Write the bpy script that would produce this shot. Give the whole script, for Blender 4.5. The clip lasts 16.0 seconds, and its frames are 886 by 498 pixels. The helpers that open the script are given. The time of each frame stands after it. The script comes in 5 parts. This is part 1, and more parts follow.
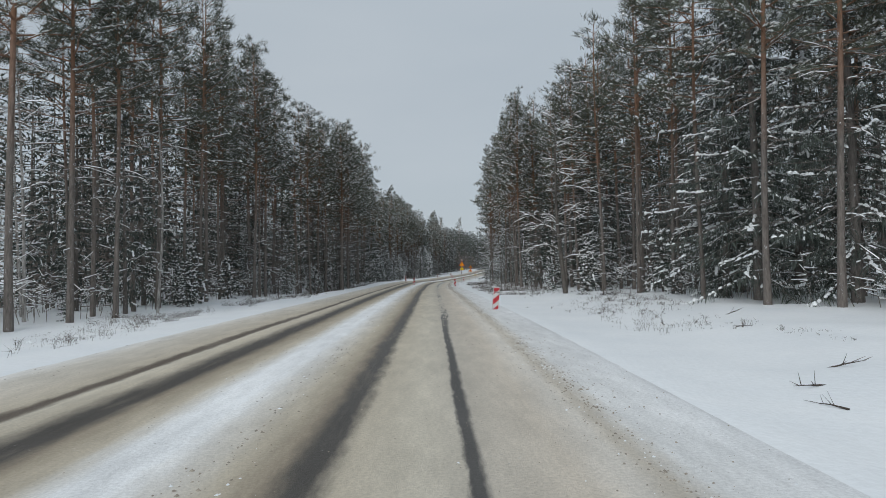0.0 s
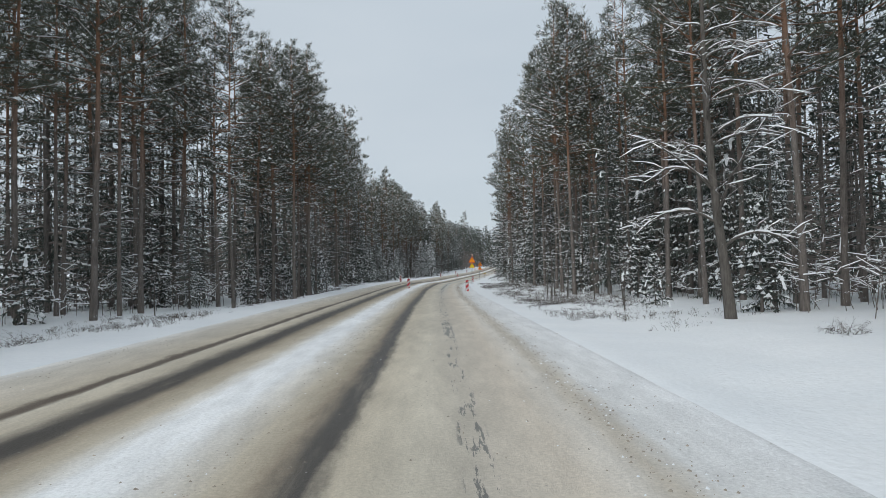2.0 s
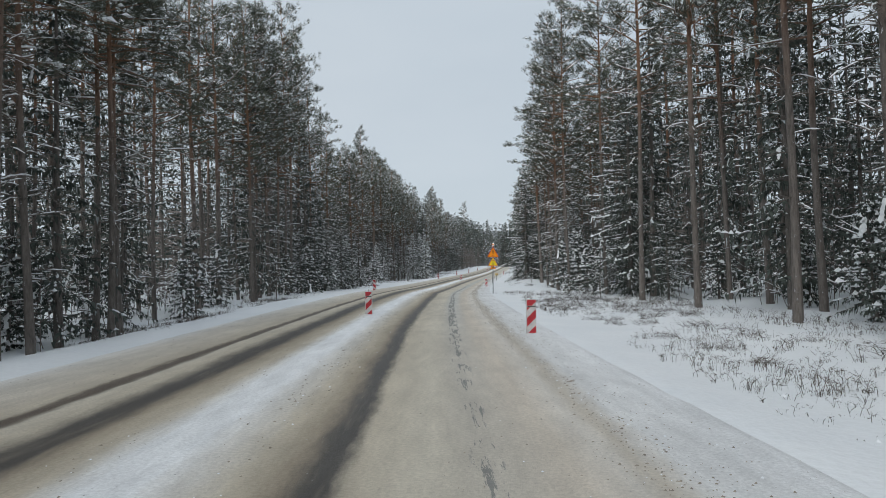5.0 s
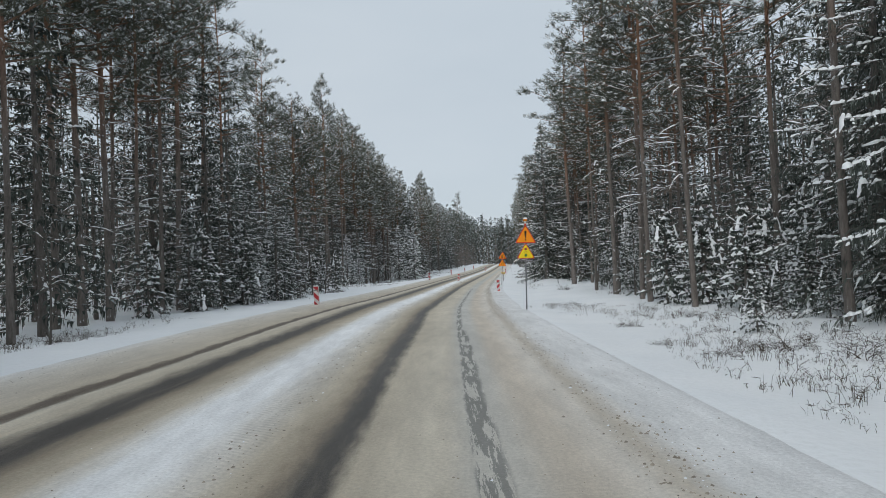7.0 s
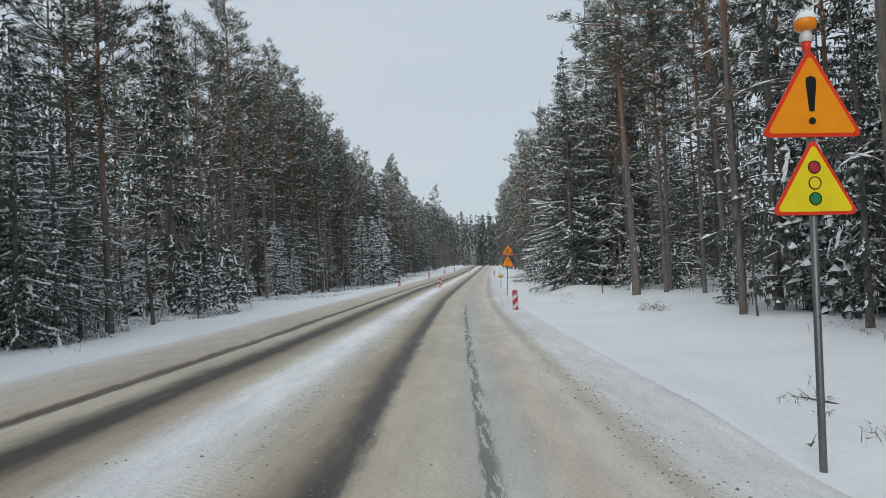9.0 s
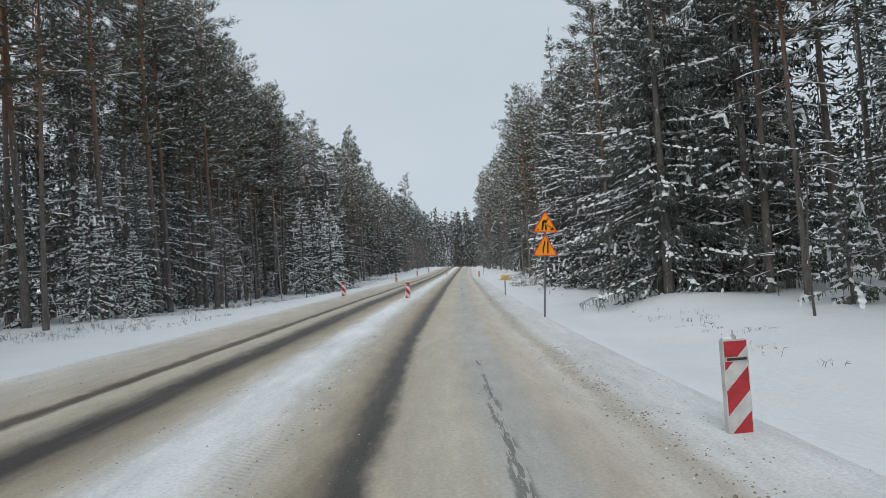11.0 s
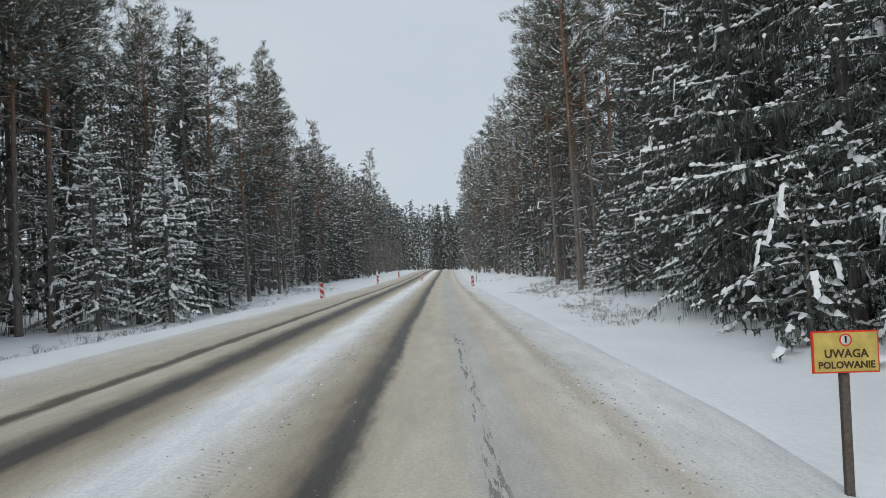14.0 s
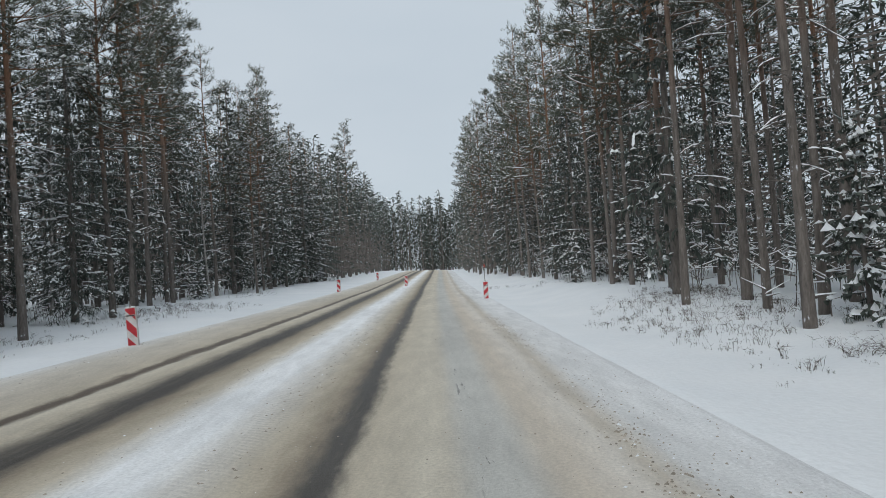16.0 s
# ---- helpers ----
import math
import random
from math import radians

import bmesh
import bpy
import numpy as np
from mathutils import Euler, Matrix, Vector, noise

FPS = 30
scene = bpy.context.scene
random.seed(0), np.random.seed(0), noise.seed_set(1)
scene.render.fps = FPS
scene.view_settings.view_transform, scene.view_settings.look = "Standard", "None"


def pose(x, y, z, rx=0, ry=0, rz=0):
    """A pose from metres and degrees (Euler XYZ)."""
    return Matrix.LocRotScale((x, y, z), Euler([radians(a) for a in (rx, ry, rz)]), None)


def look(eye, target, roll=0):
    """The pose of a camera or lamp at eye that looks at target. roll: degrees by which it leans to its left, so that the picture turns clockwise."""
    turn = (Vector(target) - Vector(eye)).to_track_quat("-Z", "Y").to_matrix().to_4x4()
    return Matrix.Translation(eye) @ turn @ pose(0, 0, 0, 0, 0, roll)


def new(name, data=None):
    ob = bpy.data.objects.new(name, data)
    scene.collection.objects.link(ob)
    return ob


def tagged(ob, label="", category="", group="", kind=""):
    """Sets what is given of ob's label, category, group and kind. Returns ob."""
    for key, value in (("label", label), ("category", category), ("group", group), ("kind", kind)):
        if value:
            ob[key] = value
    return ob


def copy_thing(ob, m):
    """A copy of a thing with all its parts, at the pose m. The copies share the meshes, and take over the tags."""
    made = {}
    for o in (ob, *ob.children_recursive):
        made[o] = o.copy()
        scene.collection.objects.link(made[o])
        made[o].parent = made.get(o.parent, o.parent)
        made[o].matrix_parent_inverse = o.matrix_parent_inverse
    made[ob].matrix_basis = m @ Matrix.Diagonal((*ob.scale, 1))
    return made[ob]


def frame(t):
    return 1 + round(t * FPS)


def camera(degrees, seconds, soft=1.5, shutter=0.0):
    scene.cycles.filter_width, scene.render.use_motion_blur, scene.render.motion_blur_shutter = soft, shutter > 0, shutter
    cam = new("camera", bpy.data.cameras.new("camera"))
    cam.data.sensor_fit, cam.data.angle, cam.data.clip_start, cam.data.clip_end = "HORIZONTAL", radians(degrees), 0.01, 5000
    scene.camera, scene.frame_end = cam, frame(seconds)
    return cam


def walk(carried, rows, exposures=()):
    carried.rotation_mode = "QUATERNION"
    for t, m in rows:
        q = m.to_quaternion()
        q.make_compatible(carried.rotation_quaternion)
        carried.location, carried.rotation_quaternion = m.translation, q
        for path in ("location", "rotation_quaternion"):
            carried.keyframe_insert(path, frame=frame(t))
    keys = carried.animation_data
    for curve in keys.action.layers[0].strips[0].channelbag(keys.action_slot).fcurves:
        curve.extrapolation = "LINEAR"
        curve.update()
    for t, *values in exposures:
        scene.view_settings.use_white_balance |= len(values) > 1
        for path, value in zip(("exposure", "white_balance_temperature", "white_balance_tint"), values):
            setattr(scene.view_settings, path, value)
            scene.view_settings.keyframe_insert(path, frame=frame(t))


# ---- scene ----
cam = camera(68.5, 16.0, 0.7)
METRES, EYE, TILT, LEAN, TURN = 185.0, 1.85, 0.82, 0.0, 0.0
ROWS = [
    (0.0, 0.0000, 0.0000, 0.0000, 0.02, 1.19, 1.12),
    (0.5, -0.0004, 0.0364, -0.0003, 0.13, 1.39, 1.26),
    (1.0, -0.0009, 0.0722, -0.0007, 0.16, 1.45, 1.17),
    (1.5, -0.0016, 0.1085, -0.0012, 0.18, 1.00, 1.18),
    (2.0, -0.0020, 0.1456, -0.0019, 0.25, 1.02, 1.18),
    (2.5, -0.0027, 0.1815, -0.0023, 0.30, 1.04, 1.15),
    (3.0, -0.0034, 0.2181, -0.0028, 0.30, 1.05, 1.13),
    (3.5, -0.0043, 0.2533, -0.0033, 0.21, 1.02, 1.15),
    (4.0, -0.0050, 0.2886, -0.0038, 0.11, 1.07, 1.18),
    (6.5, -0.0066, 0.4626, -0.0070, -0.67, 0.92, 2.35),
    (7.0, -0.0061, 0.4982, -0.0075, -0.91, 0.91, 2.40),
    (7.5, -0.0057, 0.5337, -0.0079, -1.23, 1.10, 2.55),
    (8.0, -0.0048, 0.5688, -0.0085, -1.64, 1.11, 2.38),
    (8.5, -0.0036, 0.6045, -0.0090, -2.22, 1.05, 2.60),
    (9.0, -0.0028, 0.6399, -0.0097, -2.94, 1.01, 2.74),
    (11.5, 0.0090, 0.8150, -0.0138, -5.77, 1.26, 3.71),
    (12.0, 0.0129, 0.8499, -0.0140, -6.20, 1.40, 3.84),
    (12.5, 0.0164, 0.8841, -0.0145, -6.53, 1.30, 3.87),
    (13.0, 0.0204, 0.9190, -0.0146, -6.75, 1.20, 3.81),
    (13.5, 0.0244, 0.9536, -0.0149, -6.95, 1.25, 3.64),
    (14.0, 0.0284, 0.9881, -0.0153, -7.15, 1.27, 3.64),
    (14.5, 0.0325, 1.0228, -0.0154, -7.34, 1.42, 3.71),
    (15.0, 0.0366, 1.0571, -0.0158, -7.50, 1.44, 3.62),
    (15.5, 0.0412, 1.0924, -0.0161, -7.69, 1.18, 3.46),
    (16.0, 0.0450, 1.1265, -0.0161, -7.92, 1.22, 3.60),
]
walk(cam, [(t, pose(0, 0, EYE, TILT, LEAN, TURN) @ pose(METRES * x, METRES * y, METRES * z, 90 + pitch, roll, yaw)) for t, x, y, z, yaw, pitch, roll in ROWS], [(0.0, -0.28), (1.0, -0.26), (1.4, 0.0), (16.0, 0.0)])

# ---------------------------------------------------------------- light
world = bpy.data.worlds.new("overcast_sky")
scene.world = world
world.use_nodes = True
wn, wl = world.node_tree.nodes, world.node_tree.links
wn.clear()
w_out = wn.new("ShaderNodeOutputWorld")
w_bg = wn.new("ShaderNodeBackground")
w_sky = wn.new("ShaderNodeTexSky")
w_sky.sky_type = "NISHITA"
w_sky.sun_disc = False
w_sky.sun_elevation = radians(36)
w_sky.sun_rotation = radians(200)
w_mul = wn.new("ShaderNodeMix")
w_mul.data_type, w_mul.blend_type = "RGBA", "MULTIPLY"
w_mul.inputs[0].default_value = 1.0
w_mul.inputs[7].default_value = (0.09, 0.09, 0.09, 1)
w_tc = wn.new("ShaderNodeTexCoord")
w_map = wn.new("ShaderNodeMapping")
w_map.inputs["Scale"].default_value = (1.0, 1.0, 2.6)
w_noise = wn.new("ShaderNodeTexNoise")
w_noise.inputs["Scale"].default_value = 1.7
w_noise.inputs["Detail"].default_value = 5
w_ramp = wn.new("ShaderNodeValToRGB")
w_ramp.color_ramp.elements[0].position, w_ramp.color_ramp.elements[0].color = 0.3, (0.512, 0.585, 0.65, 1)
w_ramp.color_ramp.elements[1].position, w_ramp.color_ramp.elements[1].color = 0.75, (0.592, 0.655, 0.71, 1)
w_mix = wn.new("ShaderNodeMix")
w_mix.data_type = "RGBA"
w_mix.inputs[0].default_value = 0.9
wl.new(w_tc.outputs["Generated"], w_map.inputs["Vector"])
wl.new(w_map.outputs["Vector"], w_noise.inputs["Vector"])
wl.new(w_noise.outputs["Fac"], w_ramp.inputs["Fac"])
wl.new(w_sky.outputs["Color"], w_mul.inputs[6])
wl.new(w_mul.outputs[2], w_mix.inputs[6])
wl.new(w_ramp.outputs["Color"], w_mix.inputs[7])
w_sep = wn.new("ShaderNodeSeparateXYZ")
wl.new(w_tc.outputs["Generated"], w_sep.inputs["Vector"])
w_rise = wn.new("ShaderNodeMapRange")
w_rise.inputs["From Min"].default_value, w_rise.inputs["From Max"].default_value = 0.25, 1.0
w_rise.inputs["To Min"].default_value, w_rise.inputs["To Max"].default_value = 0.98, 1.17
wl.new(w_sep.outputs["Z"], w_rise.inputs["Value"])
w_dome = wn.new("ShaderNodeMix")
w_dome.data_type, w_dome.blend_type = "RGBA", "MULTIPLY"
w_dome.inputs[0].default_value = 1.0
wl.new(w_mix.outputs[2], w_dome.inputs[6])
wl.new(w_rise.outputs["Result"], w_dome.inputs[7])
wl.new(w_dome.outputs[2], w_bg.inputs["Color"])
wl.new(w_bg.outputs["Background"], w_out.inputs["Surface"])
w_bg.inputs["Strength"].default_value = 1.04

sun_data = bpy.data.lights.new("sun", "SUN")
sun_data.energy, sun_data.angle, sun_data.color = 1.5, radians(45), (0.985, 0.985, 0.965)
sun = new("sun", sun_data)
sun.matrix_world = look((-22, -60, 46), (0, 0, 0))

# ---------------------------------------------------------------- materials


def material(name, rough=0.8):
    m = bpy.data.materials.new(name)
    m.use_nodes = True
    b = m.node_tree.nodes["Principled BSDF"]
    b.inputs["Roughness"].default_value = rough
    b.inputs["Specular IOR Level"].default_value = 0.3
    return m, m.node_tree.nodes, m.node_tree.links, b


def noise_node(n, l, scale, detail=4, vec=None, rough=0.55):
    t = n.new("ShaderNodeTexNoise")
    t.inputs["Scale"].default_value, t.inputs["Detail"].default_value = scale, detail
    t.inputs["Roughness"].default_value = rough
    if vec is not None:
        l.new(vec, t.inputs["Vector"])
    return t


def ramp_node(n, l, fac, stops):
    r = n.new("ShaderNodeValToRGB")
    e = r.color_ramp.elements
    while len(e) < len(stops):
        e.new(0.5)
    for k, (p, c) in enumerate(stops):
        e[k].position = p
        e[k].color = (*c, 1) if isinstance(c, tuple) else (c, c, c, 1)
    l.new(fac, r.inputs["Fac"])
    return r


def mix_node(n, l, fac, a, b, blend="MIX"):
    m = n.new("ShaderNodeMix")
    m.data_type, m.blend_type = "RGBA", blend
    for i, v in ((0, fac), (6, a), (7, b)):
        if isinstance(v, (int, float)):
            m.inputs[i].default_value = v
        elif isinstance(v, tuple):
            m.inputs[i].default_value = (*v, 1)
        else:
            l.new(v, m.inputs[i])
    return m.outputs[2]


def bump_node(n, l, b, height, strength=0.4, distance=0.02):
    k = n.new("ShaderNodeBump")
    k.inputs["Strength"].default_value, k.inputs["Distance"].default_value = strength, distance
    l.new(height, k.inputs["Height"])
    l.new(k.outputs["Normal"], b.inputs["Normal"])


def coords(n, kind="Object"):
    return n.new("ShaderNodeTexCoord").outputs[kind]


def plain(name, color, rough=0.6, metal=0.0, wear=0.12, scale=14.0):
    m, n, l, b = material(name, rough)
    t = noise_node(n, l, scale, 5, coords(n))
    dark = tuple(c * (1 - wear) for c in color)
    light = tuple(min(1, c * (1 + wear)) for c in color)
    l.new(ramp_node(n, l, t.outputs["Fac"], [(0.3, dark), (0.7, light)]).outputs["Color"], b.inputs["Base Color"])
    b.inputs["Metallic"].default_value = metal
    return m


def make_snow(name, warm=0.0):
    m, n, l, b = material(name, 0.75)
    v = n.new("ShaderNodeNewGeometry").outputs["Position"]
    big = noise_node(n, l, 0.35, 4, v)
    fine = noise_node(n, l, 9.0, 6, v)
    c1 = ramp_node(n, l, big.outputs["Fac"], [(0.3, (0.84 + warm, 0.865 + warm, 0.885 + warm)), (0.7, (0.91 + 0.5 * warm, 0.925 + 0.5 * warm, 0.935 + 0.5 * warm))])
    c2 = ramp_node(n, l, fine.outputs["Fac"], [(0.25, 0.95), (0.6, 1.0)])
    l.new(mix_node(n, l, 1.0, c1.outputs["Color"], c2.outputs["Color"], "MULTIPLY"), b.inputs["Base Color"])
    bump_node(n, l, b, fine.outputs["Fac"], 0.35, 0.05)
    return m


SNOW = make_snow("fresh_snow")
BOUGH_SNOW = make_snow("bough_snow", 0.03)


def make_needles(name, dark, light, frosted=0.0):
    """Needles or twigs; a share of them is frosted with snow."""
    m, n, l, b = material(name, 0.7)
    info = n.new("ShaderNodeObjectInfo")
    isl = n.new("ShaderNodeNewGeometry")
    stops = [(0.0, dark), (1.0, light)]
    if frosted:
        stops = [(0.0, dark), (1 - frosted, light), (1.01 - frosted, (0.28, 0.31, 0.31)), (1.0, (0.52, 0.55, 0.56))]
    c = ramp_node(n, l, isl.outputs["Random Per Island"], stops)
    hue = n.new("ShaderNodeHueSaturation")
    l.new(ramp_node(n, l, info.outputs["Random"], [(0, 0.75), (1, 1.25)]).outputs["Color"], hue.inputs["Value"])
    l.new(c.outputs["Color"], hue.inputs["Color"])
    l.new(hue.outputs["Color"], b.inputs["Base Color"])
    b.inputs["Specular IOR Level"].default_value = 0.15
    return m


PINE_NEEDLES = make_needles("pine_needles", (0.074, 0.082, 0.063), (0.140, 0.148, 0.115), 0.06)
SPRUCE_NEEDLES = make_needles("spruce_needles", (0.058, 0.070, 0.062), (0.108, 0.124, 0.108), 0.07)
DARK_TWIG = make_needles("dark_stems", (0.045, 0.037, 0.032), (0.11, 0.09, 0.076))
TWIG = make_needles("bare_twigs", (0.15, 0.13, 0.12), (0.28, 0.245, 0.22))


def make_bark(name, low, high, top, split, flecks=0.63):
    """Bark that turns from low to top colour at a height, with snow blown on in flecks."""
    m, n, l, b = material(name, 0.9)
    o = coords(n)
    mp = n.new("ShaderNodeMapping")
    mp.inputs["Scale"].default_value = (9, 9, 1.6)
    l.new(o, mp.inputs["Vector"])
    plates = noise_node(n, l, 1.4, 7, mp.outputs["Vector"], 0.7)
    sep = n.new("ShaderNodeSeparateXYZ")
    l.new(o, sep.inputs["Vector"])
    wob = noise_node(n, l, 0.5, 2, o)
    ad = n.new("ShaderNodeMath")
    ad.operation = "MULTIPLY_ADD"
    l.new(wob.outputs["Fac"], ad.inputs[0])
    ad.inputs[1].default_value = 4.0
    l.new(sep.outputs["Z"], ad.inputs[2])
    mr = n.new("ShaderNodeMapRange")
    mr.inputs["From Min"].default_value, mr.inputs["From Max"].default_value = split, split + 5
    l.new(ad.outputs[0], mr.inputs["Value"])
    lowc = ramp_node(n, l, plates.outputs["Fac"], [(0.32, low), (0.68, high)])
    topc = ramp_node(n, l, plates.outputs["Fac"], [(0.3, tuple(c * 0.55 for c in top)), (0.7, top)])
    c = mix_node(n, l, mr.outputs["Result"], lowc.outputs["Color"], topc.outputs["Color"])
    fs = n.new("ShaderNodeMapping")
    fs.inputs["Scale"].default_value = (3.2, 3.2, 1.5)
    l.new(o, fs.inputs["Vector"])
    fl = noise_node(n, l, 1.6, 7, fs.outputs["Vector"], 0.75)
    fm = ramp_node(n, l, fl.outputs["Fac"], [(flecks, 0.0), (flecks + 0.04, 1.0)])
    l.new(mix_node(n, l, fm.outputs["Color"], c, (0.78, 0.8, 0.83)), b.inputs["Base Color"])
    bump_node(n, l, b, plates.outputs["Fac"], 1.0, 0.06)
    return m


PINE_BARK = make_bark("pine_bark", (0.098, 0.086, 0.078), (0.25, 0.220, 0.198), (0.33, 0.185, 0.118), 8.5, 0.62)
SPRUCE_BARK = make_bark("spruce_bark", (0.10, 0.09, 0.083), (0.24, 0.215, 0.195), (0.20, 0.17, 0.15), 30.0, 0.61)
BARE_BARK = make_bark("broadleaf_bark", (0.07, 0.063, 0.056), (0.17, 0.155, 0.138), (0.15, 0.13, 0.115), 30.0, 0.68)
BIRCH_BARK = make_bark("birch_bark", (0.12, 0.11, 0.10), (0.62, 0.60, 0.57), (0.5, 0.46, 0.42), 30.0, 0.66)


def make_road():
    m, n, l, b = material("slush_covered_asphalt", 0.6)
    uv = n.new("ShaderNodeUVMap")
    uv.uv_map = "lane"
    sep = n.new("ShaderNodeSeparateXYZ")
    l.new(uv.outputs["UV"], sep.inputs["Vector"])
    mp = n.new("ShaderNodeMapping")
    mp.inputs["Scale"].default_value = (1.0, 0.22, 1)
    l.new(uv.outputs["UV"], mp.inputs["Vector"])
    drift = noise_node(n, l, 0.35, 3, mp.outputs["Vector"])
    ragged = noise_node(n, l, 5.0, 6, mp.outputs["Vector"], 0.65)

    def madd(a, k, c):
        q = n.new("ShaderNodeMath")
        q.operation = "MULTIPLY_ADD"
        l.new(a, q.inputs[0])
        q.inputs[1].default_value = k
        l.new(c, q.inputs[2]) if not isinstance(c, float) else setattr(q.inputs[2], "default_value", c)
        return q.outputs[0]

    u = madd(drift.outputs["Fac"], 0.36, sep.outputs["X"])
    u = madd(ragged.outputs["Fac"], 0.34, u)
    lo, hi = -9.0, 4.6
    pos = madd(u, 1 / (hi - lo), (-lo - 0.35) / (hi - lo))
    tan, tan2, brown = (0.575, 0.510, 0.405), (0.655, 0.597, 0.493), (0.375, 0.315, 0.237)
    dark, white = (0.092, 0.083, 0.073), (0.93, 0.935, 0.935)
    stops = [(-8.3, white), (-7.8, (0.78, 0.755, 0.71)), (-7.2, (0.68, 0.63, 0.55)), (-6.3, (0.60, 0.535, 0.44)), (-5.93, tan),
             (-5.80, (0.15, 0.12, 0.095)), (-5.62, (0.15, 0.12, 0.095)), (-5.48, tan2), (-5.05, tan),
             (-4.70, dark), (-4.36, dark), (-4.08, brown), (-3.62, tan), (-3.30, (0.80, 0.78, 0.74)), (-3.12, white), (-2.66, white),
             (-2.36, (0.78, 0.75, 0.70)), (-2.05, (0.63, 0.58, 0.50)), (-1.85, tan), (-1.50, brown), (-1.27, dark), (-1.08, dark), (-0.90, tan), (-0.2, tan2),
             (0.40, (0.55, 0.50, 0.425)), (1.2, (0.67, 0.595, 0.50)),
             (1.65, (0.74, 0.69, 0.62)), (1.88, (0.60, 0.54, 0.455)), (2.25, (0.79, 0.785, 0.77)), (3.3, (0.84, 0.845, 0.85)), (3.55, white)]
    r = ramp_node(n, l, pos, [((p - lo) / (hi - lo), c) for p, c in stops])

    def step_in(src, a, z0, v0=0.0, v1=1.0):
        q = n.new("ShaderNodeMapRange")
        q.inputs["From Min"].default_value, q.inputs["From Max"].default_value = a, z0
        q.inputs["To Min"].default_value, q.inputs["To Max"].default_value = v0, v1
        q.interpolation_type = "SMOOTHSTEP"
        l.new(src, q.inputs["Value"])
        return q.outputs["Result"]

    def times(a, k):
        q = n.new("ShaderNodeMath")
        q.operation = "MULTIPLY"
        l.new(a, q.inputs[0])
        l.new(k, q.inputs[1])
        return q.outputs[0]

    # slush dragged in thin streaks over the bare wheel tracks
    sk = n.new("ShaderNodeMapping")
    sk.inputs["Scale"].default_value = (5.0, 0.35, 1)
    l.new(uv.outputs["UV"], sk.inputs["Vector"])
    streaks = noise_node(n, l, 1.1, 8, sk.outputs["Vector"], 0.72)
    dragged = ramp_node(n, l, streaks.outputs["Fac"], [(0.52, 0.0), (0.72, 0.6)])
    worn = mix_node(n, l, dragged.outputs["Color"], r.outputs["Color"], mix_node(n, l, 1.0, r.outputs["Color"], (0.27, 0.235, 0.185), "LIGHTEN"))

    # bare slit under the right-hand wheels, open at first, later closing to patches and then to a grey icy band
    side = madd(ragged.outputs["Fac"], 0.16, madd(drift.outputs["Fac"], 0.2, sep.outputs["X"]))
    far_side = n.new("ShaderNodeMath")
    l.new(side, far_side.inputs[0])
    l.new(step_in(sep.outputs["Y"], 108.0, 114.0, 0.0, 0.13), far_side.inputs[1])
    near_side = n.new("ShaderNodeMath")
    l.new(far_side.outputs[0], near_side.inputs[0])
    l.new(step_in(sep.outputs["Y"], 20.0, 28.0, 0.13, 0.0), near_side.inputs[1])
    slit = times(step_in(side, 0.40, 0.46), step_in(near_side.outputs[0], 0.78, 0.68))
    sm = n.new("ShaderNodeMapping")
    sm.inputs["Scale"].default_value = (7.0, 0.6, 1)
    l.new(uv.outputs["UV"], sm.inputs["Vector"])
    patchy = noise_node(n, l, 1.3, 7, sm.outputs["Vector"], 0.72)
    shut = step_in(sep.outputs["Y"], 10.0, 36.0, 0.30, 0.57)
    for a0, a1, dv in ((44.0, 46.0, -0.07), (49.0, 51.0, 0.07), (72.0, 95.0, -0.09), (148.0, 162.0, 0.13), (180.0, 186.0, -0.07), (199.0, 203.0, 0.08)):
        more = n.new("ShaderNodeMath")
        l.new(shut, more.inputs[0])
        l.new(step_in(sep.outputs["Y"], a0, a1, 0.0, dv), more.inputs[1])
        shut = more.outputs[0]
    gate = n.new("ShaderNodeMath")
    gate.operation = "GREATER_THAN"
    l.new(patchy.outputs["Fac"], gate.inputs[0])
    l.new(shut, gate.inputs[1])
    icy = times(times(step_in(side, 0.1, 0.5), step_in(side, 1.2, 0.8)), step_in(sep.outputs["Y"], 62.0, 120.0, 0.0, 0.72))
    film = mix_node(n, l, icy, worn, (0.58, 0.585, 0.56))
    tint = mix_node(n, l, times(slit, gate.outputs[0]), film, mix_node(n, l, step_in(sep.outputs["Y"], 10.0, 45.0), (0.11, 0.105, 0.10), (0.27, 0.265, 0.245)))
    # tread marks pressed into the snow beside the ridge
    tread = n.new("ShaderNodeTexWave")
    tread.inputs["Scale"].default_value, tread.inputs["Distortion"].default_value = 1.0, 1.2
    tread.inputs["Detail"].default_value, tread.bands_direction = 1.0, "Y"
    tm = n.new("ShaderNodeMapping")
    tm.inputs["Scale"].default_value, tm.inputs["Rotation"].default_value = (3.4, 3.4, 1), (0, 0, 0.5)
    l.new(uv.outputs["UV"], tm.inputs["Vector"])
    l.new(tm.outputs["Vector"], tread.inputs["Vector"])
    lane_u = madd(drift.outputs["Fac"], 0.3, sep.outputs["X"])
    pressed = times(times(step_in(lane_u, -2.35, -2.2), step_in(lane_u, -1.75, -1.9)), step_in(sep.outputs["Y"], 60.0, 90.0, 0.0, 1.0))
    tread_f = ramp_node(n, l, tread.outputs["Fac"], [(0.35, 0.89), (0.65, 1.02)])
    pressed = times(pressed, step_in(patchy.outputs["Fac"], 0.42, 0.56))
    tint = mix_node(n, l, pressed, tint, mix_node(n, l, 1.0, tint, tread_f.outputs["Color"], "MULTIPLY"))
